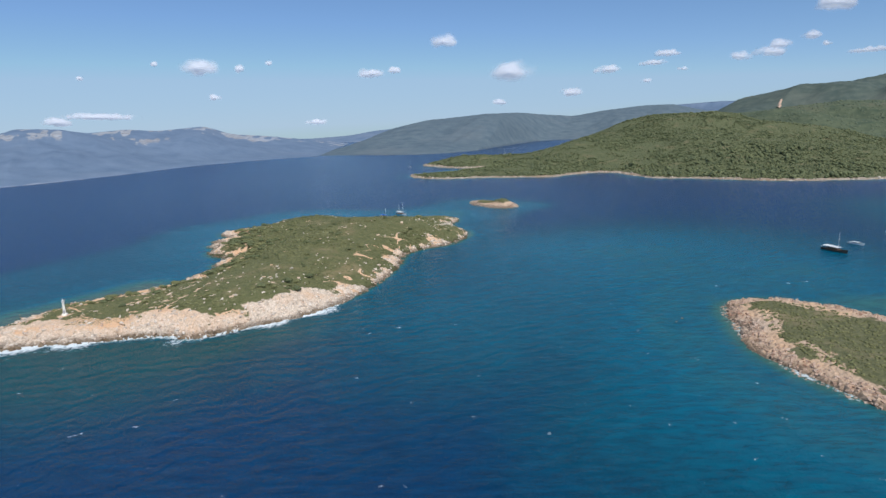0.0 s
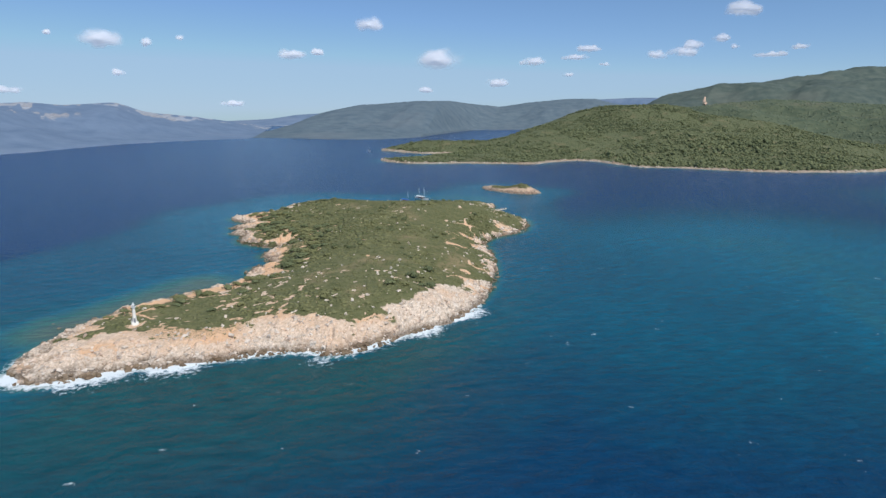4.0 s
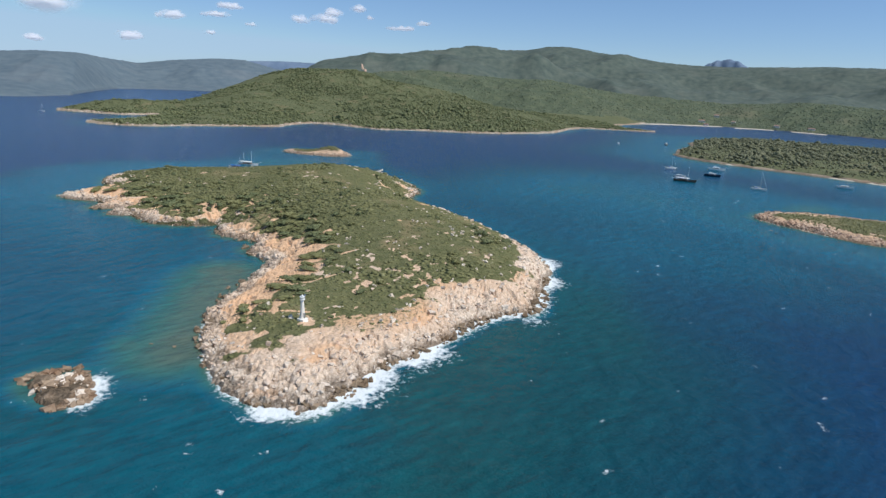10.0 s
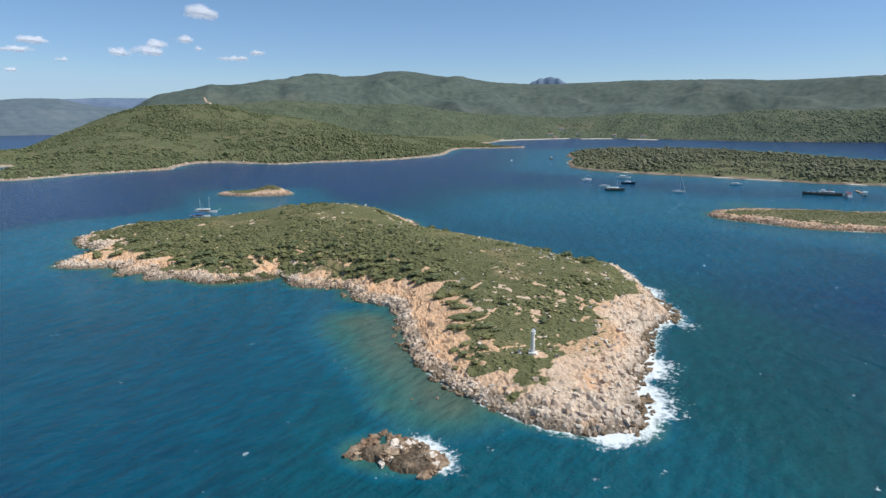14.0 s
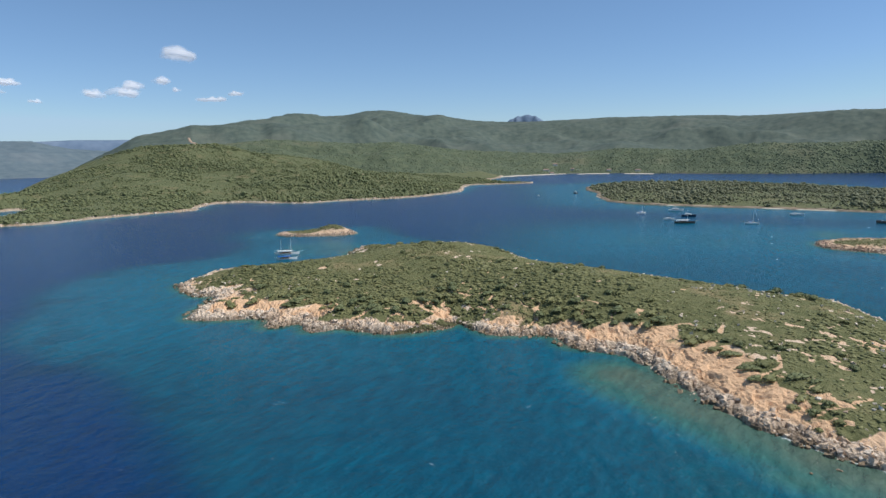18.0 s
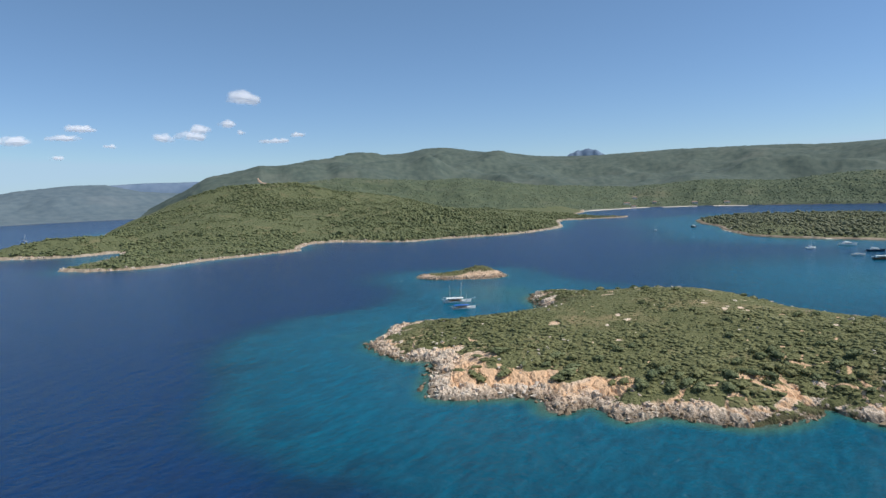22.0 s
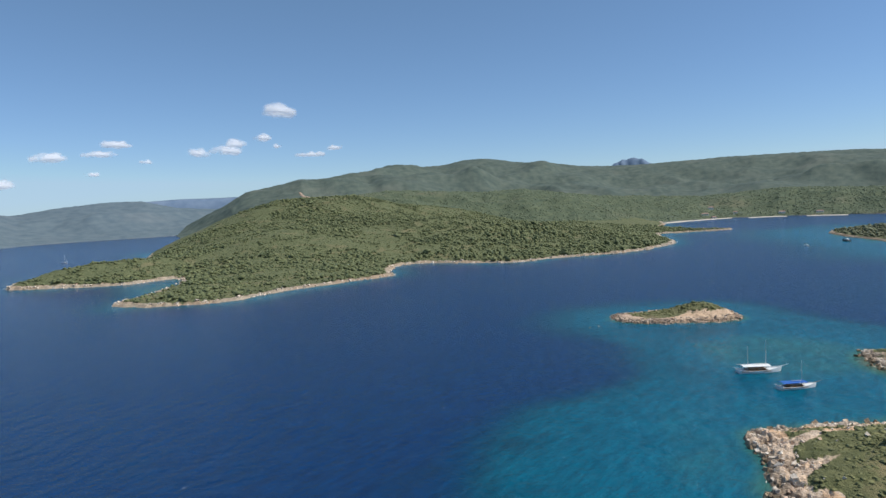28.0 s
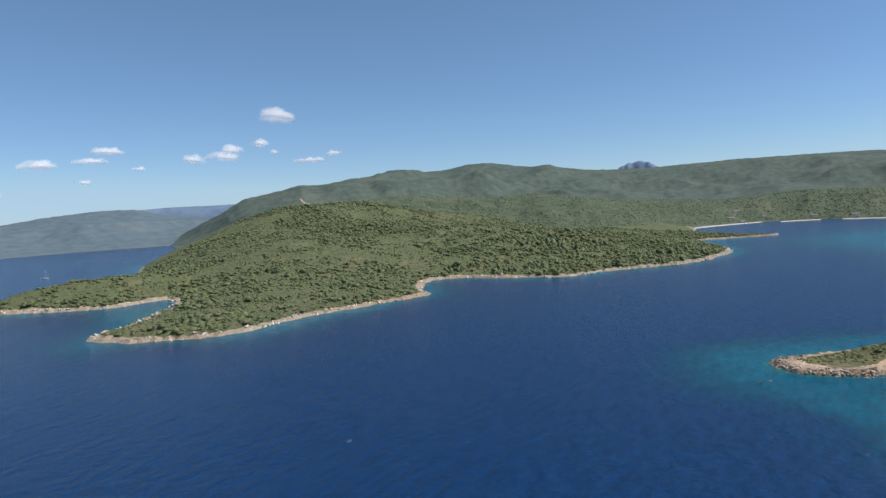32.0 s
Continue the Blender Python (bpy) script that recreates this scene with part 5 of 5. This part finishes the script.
def lay_rocks():
    shapes = []
    bay_shapes = []
    for v, f in BLOCKS:
        shapes.append(mesh_np("boulder", v, f, M_ROCK))
        bay_shapes.append(mesh_np("boulder", v, f, M_BAYROCK))
    wet_shapes = [mesh_np("rock", v, f, M_WETROCK) for v, f in BLOCKS]
    # blocks along the bay shore and over the point
    x, y, d, r = rock_places(ISLAND, 60000, -1.5, 22, 71, lambda x, y, d, r: r.uniform(size=len(x)) < np.clip(0.55 * np.exp(-np.maximum(d - 1, 0) / 3.0) + 0.10 * np.exp(-(((x + 185) / 42) ** 2 + ((y - 285) / 26) ** 2)) + 0.03, 0, 1) * 0.3)
    size = r.uniform(0.35, 1.0, len(x)) ** 1.5 * (0.6 + 0.5 * np.exp(-np.maximum(d, 0) / 4)) + 0.15
    order = np.argsort(-size * (1 + 0.6 * (y < 520) * (x < -120)) * (d < 9))
    z = np.maximum(island_z(x, y), -0.6) + 0.1 * size
    big = order[:300]
    for q in big:
        ob = new("boulder", (bay_shapes if in_bay(x[q], y[q]) else shapes)[int(q) % len(shapes)])
        ob.parent = island_ob
        s = float(size[q])
        ob.matrix_basis = pose(float(x[q]), float(y[q]), float(z[q]), r.uniform(-20, 20), r.uniform(-20, 20), r.uniform(0, 360)) @ Matrix.Diagonal((s, s, s, 1))
    rest = order[300:]
    bay = in_bay(x[rest], y[rest])
    joined_rocks("shore_stones", x[rest][~bay], y[rest][~bay], z[rest][~bay], size[rest][~bay], JAGS, M_ROCK, "loose pale limestone blocks strewn along the shore", 72)
    joined_rocks("bay_stones", x[rest][bay], y[rest][bay], z[rest][bay], 0.85 * size[rest][bay], JAGS, M_BAYROCK, "weathered brown blocks along the bay shore", 92)
    # broken rock that covers the whole shore belt
    x, y, d, r = rock_places(ISLAND, 230000, 0.5, 34, 171, lambda x, y, d, r: r.uniform(size=len(x)) < 0.13 * np.clip(np.exp(-np.maximum(d - 7, 0) / 5) + 0.4 * np.exp(-(((x + 190) / 45) ** 2 + ((y - 278) / 20) ** 2)), 0, 1))
    ok = (island_veg(x, y, d) < 0.45) & (island_soil(x, y, d) < 0.6)
    x, y, d = x[ok], y[ok], d[ok]
    size = 0.2 + 0.8 * r.uniform(0, 1, len(x)) ** 3
    bay = in_bay(x, y)
    joined_rocks("shore_rubble", x[~bay], y[~bay], island_z(x, y)[~bay] + 0.12 * size[~bay], size[~bay], JAGS, M_ROCK, "jumble of broken pale limestone along the shore", 172)
    bay &= d < 11
    joined_rocks("bay_rubble", x[bay], y[bay], island_z(x, y)[bay] + 0.12 * size[bay], 0.8 * size[bay], JAGS, M_BAYROCK, "jumble of broken brown limestone along the bay", 173)
    # dark wet rocks at the waterline
    x, y, d, r = rock_places(ISLAND, 90000, -2.6, 2.4, 73, lambda x, y, d, r: r.uniform(size=len(x)) < 0.16 + 0.36 * smooth(345, 310, y) * smooth(-222, -205, x))
    size = r.uniform(0.3, 1.0, len(x)) ** 1.6 * 0.8 + 0.18
    joined_rocks("wet_rocks", x, y, 0.1 + 0.25 * size + 0.25 * np.maximum(d, 0), size, JAGS, M_WETROCK, "dark wet rocks at the waterline", 74)
    # pale outcrops in the scrub
    x, y, d, r = rock_places(ISLAND, 16000, 14, 60, 75, lambda x, y, d, r: (r.uniform(size=len(x)) < 0.12 * smooth(0.5, 0.7, fbm(x, y, 25, 3, 33))) | ((np.abs(y - 335) < 50) & (r.uniform(size=len(x)) < 0.08 * smooth(0.42, 0.6, fbm(x, y, 12, 3, 36)))))
    size = r.uniform(0.25, 0.8, len(x))
    joined_rocks("outcrop_stones", x, y, island_z(x, y) + 0.35 * size, size * 0.9, JAGS, M_STONE, "pale stones showing through the scrub", 76)
    # rocks of the smaller isles
    x, y, d, r = rock_places(RIGHT_ISLE, 30000, -2.5, 9, 77, lambda x, y, d, r: r.uniform(size=len(x)) < 0.4)
    size = 0.7 * r.uniform(0.3, 1.0, len(x)) ** 1.3
    joined_rocks("rusty_rocks", x, y, np.maximum(right_z(x, y), -0.3) + 0.1 * size, size, JAGS, M_REDROCK, "rust-coloured rocks round the low isle", 78)
    x, y, d, r = rock_places(ISLET, 6000, -4, 5, 79, lambda x, y, d, r: r.uniform(size=len(x)) < 0.3)
    size = r.uniform(0.3, 1.2, len(x))
    joined_rocks("islet_rocks", x, y, np.maximum(islet_z(x, y), -0.4) + 0.05 * size, size * 0.7, JAGS, M_BAYROCK, "brown rocks round the islet", 80)
    x, y, d, r = rock_places(ROCK_ISLE, 2400, -4.5, 12, 81, lambda x, y, d, r: r.uniform(size=len(x)) < 0.75 * smooth(0.34, 0.56, fbm(x, y, 5, 2, 86)))
    size = 0.2 + 0.85 * r.uniform(0, 1, len(x)) ** 2.4
    z = np.maximum(1.1 * np.clip(d / 5, -0.3, 1) + r.uniform(-0.3, 0.6, len(x)), -0.3)
    pale = (r.uniform(size=len(x)) < 0.3) & (d > 1)
    joined_rocks("skerry_rocks", x[~pale], y[~pale], z[~pale], size[~pale], JAGS, M_SKERRYROCK, "jagged dark rocks of the skerry", 82)
    joined_rocks("skerry_boulders", x[pale], y[pale], z[pale] + 0.2, size[pale], JAGS, M_ROCK, "pale dry boulders on top of the skerry", 87)
    # rock ledges round the headland
    x, y, d, r = rock_places(HEAD, 90000, -2, 5, 83, lambda x, y, d, r: (r.uniform(size=len(x)) < 0.95) & (y < 1620) & (x < 1150))
    size = r.uniform(0.4, 1.5, len(x))
    joined_rocks("headland_rocks", x, y, np.maximum(head_z(x, y), -0.3) + 0.1 * size, size, JAGS, M_ROCK, "pale rock ledges along the wooded shore", 84)
    # lone rocks off the point
    for ax, ay, s in ((-231, 329, 0.8), (-226, 323, 1), (141, 287, 1.3), (136, 282, 0.9), (39, 788, 1.2), (34, 792, 0.9)):
        ob = new("rock", wet_shapes[int(abs(ax)) % 6])
        ob.matrix_basis = pose(ax, ay, 0.05, 5, -8, ax * 7 % 360) @ Matrix.Diagonal((s * 1.5, s, s * 0.7, 1))
        tagged(ob, "lone rock awash off the point", "rock", "rocks awash")


lay_rocks()


def ruin():
    z = float(island_z(np.array([16.3]), np.array([548.3]))[0])
    t = thing("ruined_wall", (16.3, 548.3, z), 35, "crumbling pale stone wall at the edge of the scrub", "wall")
    r = np.random.default_rng(3)
    for k in range(16):
        for row in range(3 if k < 5 else 1 + k % 2):
            bm = box(-0.75, 0.75, -0.45, 0.45, 0, 0.62, 0.08)
            for v in bm.verts:
                v.co += Vector(r.normal(size=3) * 0.05)
            bm.transform(pose(1.55 * k + (row % 2) * 0.5 - 12, r.uniform(-0.1, 0.1), 0.6 * row - 0.2, 0, 0, r.uniform(-4, 4)))
            part("stone", bm, M_STONE, t)
    for ax, ay, n in ((-73, 463, 3), (-59, 479, 2), (-11, 430, 2), (-45, 529, 2), (-19, 498, 2), (-24, 493, 2), (-30, 488, 3), (-56, 461, 2)):
        zz = float(island_z(np.array([float(ax)]), np.array([float(ay)]))[0])
        c = thing("cairn", (ax, ay, zz), ax, "small heap of pale weathered stones in the scrub", "stones", "stone heaps")
        for k in range(n * 2):
            v, f = BLOCKS[k % 6]
            bm = bmesh.new()
            vs = [bm.verts.new(p) for p in v * 0.7 + [0.9 * (k % 3) - 0.9, 0.5 * (k % 2), 0.35 + 0.5 * (k > 3)]]
            for q in f:
                bm.faces.new([vs[w] for w in q])
            part("stone", bm, M_STONE, c)


ruin()


# ---- single bushes and trees ----
def bush_model(seed, tall):
    r = np.random.default_rng(seed)
    t = thing("bush", (0, 0, -300), 0, "large rounded dark green mastic bush on sandy soil", "bush", "bushes above the bay")
    parts = []
    for k in range(11):
        v, f = lump(seed * 20 + k, 0.8, 0.16)
        a, q = r.uniform(0, 6.28), r.uniform(0, 0.75)
        parts.append((v * r.uniform(0.3, 0.5) + [q * np.cos(a), q * np.sin(a), tall * (0.35 + 0.55 * (1 - q) * r.uniform(0.6, 1))], f))
    v, f = sprigs(r, 170, 1.0, 0.85 * tall, 0.075)
    parts.append((v + [0, 0, 0.3 * tall], f))
    v, f = join(parts)
    me = mesh_np("crown", v, f, M_PINE if seed % 2 else M_SHRUB)
    c = new("crown", me)
    c.parent = t
    for k in range(3):
        a = 2.1 * k
        part("stem", tube((0.08 * math.cos(a), 0.08 * math.sin(a), -0.15), (0.4 * math.cos(a), 0.4 * math.sin(a), 0.6 * tall), 0.05, 0.025, 6), M_BARK, t)
    return t


def plant_bushes():
    models = [bush_model(s, h) for s, h in ((201, 0.9), (202, 0.75), (203, 1.0), (204, 0.7))]
    x, y, r = scatter(ISLAND, 5000, 91)
    d = inside_distance(x, y, ISLAND)
    fall = np.degrees(np.arctan2(inside_distance(x, y + 1, ISLAND) - d, inside_distance(x + 1, y, ISLAND) - d))
    west = (x < -60) & (y > 325) & (y < 600) & (d > 12 + 8 * np.exp(-((y - 366) / 40) ** 2)) & (d < 32) & (x < -60 - 0.1 * (y - 350))
    inland = (d > 30) & (fbm(x, y, 45, 3, 12) > 0.5) & (r.uniform(size=len(x)) < 0.3)
    idx = np.concatenate([np.where(west)[0][:175], np.where(inland)[0][:130]])
    used = []
    for q in idx:
        if all((x[q] - a) ** 2 + (y[q] - b) ** 2 > 16 for a, b in used):
            used.append((x[q], y[q]))
            s = float(r.uniform(1.3, 2.4) if d[q] > 36 else r.uniform(1.7, 3.3))
            z = float(island_z(x[q:q + 1], y[q:q + 1])[0]) - 0.2
            low = d[q] < 31 and x[q] < -110
            ob = copy_thing(models[len(used) % 4], pose(float(x[q]), float(y[q]), z, 0, 0, float(fall[q] + r.uniform(-15, 15)) if low else float(r.uniform(0, 360))))
            ob.scale = (s * 1.7, s * 0.9, s * 0.75) if low else (s, s, s * float(r.uniform(0.7, 0.95)))
    # by the lighthouse
    for ax, ay, s in ((-205, 322, 1.8), (-209, 327, 1.4), (-202, 328, 2.2), (-196, 324, 1.7), (-199, 333, 2), (-182, 305, 1), (-164, 295, 1.1), (17, 540, 2.4), (24, 536, 2), (9, 553, 2.2), (39, 560, 1.6), (36, 548, 1.8), (-13, 508, 2.6), (-10, 513, 2.2), (-15, 503, 2.4), (-19, 501, 1.6)):
        z = float(island_z(np.array([float(ax)]), np.array([float(ay)]))[0]) - 0.2
        ob = copy_thing(models[int(abs(ax)) % 4], pose(ax, ay, z, 0, 0, ax * 13 % 360))
        ob.scale = (s, s, s * 0.9)
    # on the crest of the islet
    for ax, ay, s in ((87, 750, 1.6), (91, 755, 1.3), (85, 743, 1.2), (94, 746, 1.5), (82, 757, 1.1), (77, 764, 1), (90, 737, 1), (72, 768, 0.9), (98, 741, 1.1)):
        z = float(islet_z(np.array([float(ax)]), np.array([float(ay)]))[0]) - 0.2
        ob = copy_thing(models[int(abs(ax)) % 4], pose(ax, ay, z, 0, 0, ax * 13 % 360))
        ob.scale = (s, s, s)
    for m in models:
        for o in list(m.children_recursive) + [m]:
            bpy.data.objects.remove(o)


plant_bushes()


# ---- clouds ----
def cloud_material():
    m = bpy.data.materials.new("glowing cloud vapour")
    m.use_nodes = True
    nt = m.node_tree
    nt.nodes.clear()
    out, mixed, body = nt.nodes.new("ShaderNodeOutputMaterial"), nt.nodes.new("ShaderNodeMixShader"), nt.nodes.new("ShaderNodeMixShader")
    dif, tra, clear = nt.nodes.new("ShaderNodeBsdfDiffuse"), nt.nodes.new("ShaderNodeBsdfTranslucent"), nt.nodes.new("ShaderNodeBsdfTransparent")
    dif.inputs[0].default_value = tra.inputs[0].default_value = (0.88, 0.86, 0.87, 1)
    # emission in place of sunlight scattered about inside the cloud
    glow, add = nt.nodes.new("ShaderNodeEmission"), nt.nodes.new("ShaderNodeAddShader")
    glow.inputs[0].default_value, glow.inputs[1].default_value = (0.98, 0.93, 0.96, 1), 0.24
    body.inputs[0].default_value = 0.45
    nt.links.new(dif.outputs[0], body.inputs[1])
    nt.links.new(tra.outputs[0], body.inputs[2])
    nt.links.new(body.outputs[0], add.inputs[0])
    nt.links.new(glow.outputs[0], add.inputs[1])
    nt.links.new(attr(nt, "dense"), mixed.inputs[0])
    nt.links.new(clear.outputs[0], mixed.inputs[1])
    nt.links.new(add.outputs[0], mixed.inputs[2])
    nt.links.new(mixed.outputs[0], out.inputs[0])
    return m


M_CLOUD = cloud_material()


def cloud(x, y, z, wide, high, seed):
    """A small heap cloud far off: bulging billows over a flat base, thinning out round the rim."""
    r = np.random.default_rng(seed)
    nx, ny = 56, 34
    high = high * 1.25
    u, v = np.meshgrid(np.linspace(-1, 1, nx), np.linspace(-1, 1, ny))
    px, pz = u * wide * 0.62, v * high * 0.62
    puff = fbm(px + 37 * seed, pz * 1.2, high * 0.62, 3, seed)
    top = np.maximum(v, 0) * 1.05 + np.maximum(-v, 0) * 1.6
    body = 1 - np.sqrt(u ** 2 + top ** 2)
    thick = body + 0.9 * (puff - 0.5)
    dense = 0.85 * smooth(0.06, 0.62, thick) * smooth(0, 0.16, 1 - np.maximum(np.abs(u), np.abs(v)))
    bulge = -np.clip(body, 0, 1) * high * 0.25
    verts = np.stack([px, bulge, pz], -1).reshape(-1, 3)
    me = mesh_np("backdrop_cloud", verts, grid_faces(nx, ny, (dense > 0.004).ravel()), M_CLOUD, True)
    attribute(me, "dense", dense)
    ob = new("backdrop_cloud", me)
    ob.visible_shadow = False
    ob.matrix_basis = pose(x, y, z, 0, r.uniform(-4, 4), math.degrees(math.atan2(-(x + 250), y - 400)))
    return tagged(ob, "small white fair-weather cloud", "cloud", kind="structure")


CLOUDS = [(-1450, 3970, 467, 239, 116), (-1213, 4048, 461, 71, 48), (-1037, 4096, 495, 55, 32), (-1677, 3881, 488, 36, 32), (-2037, 3706, 404, 39, 32), (75, 4217, 610, 159, 99), (-401, 4201, 423, 183, 64), (-252, 4212, 440, 94, 40), (504, 4184, 402, 310, 148), (1121, 4058, 397, 175, 48)]
CLOUDS += [(433, 4193, 217, 110, 36), (886, 4118, 262, 143, 48), (-766, 4153, 122, 143, 40), (-1370, 3998, 288, 71, 40), (-2161, 3636, 158, 143, 48), (-1975, 3740, 183, 396, 40), (1540, 3915, 381, 71, 24), (2354, 3770, 714, 247, 85), (1947, 4068, 456, 139, 59), (2127, 3946, 507, 139, 59)]
CLOUDS += [(2098, 3966, 468, 196, 59), (1567, 4287, 508, 179, 41), (1499, 4321, 453, 187, 37), (2490, 3652, 438, 187, 32), (2599, 3552, 477, 105, 32), (2265, 3841, 548, 101, 49), (2331, 3789, 493, 57, 32), (1453, 4343, 338, 80, 32)]
for _k, _c in enumerate(CLOUDS):
    cloud(*_c, 300 + _k)
bare_track([(1452, 2620), (1420, 2570), (1398, 2535), (1380, 2490), (1350, 2455)], 9)
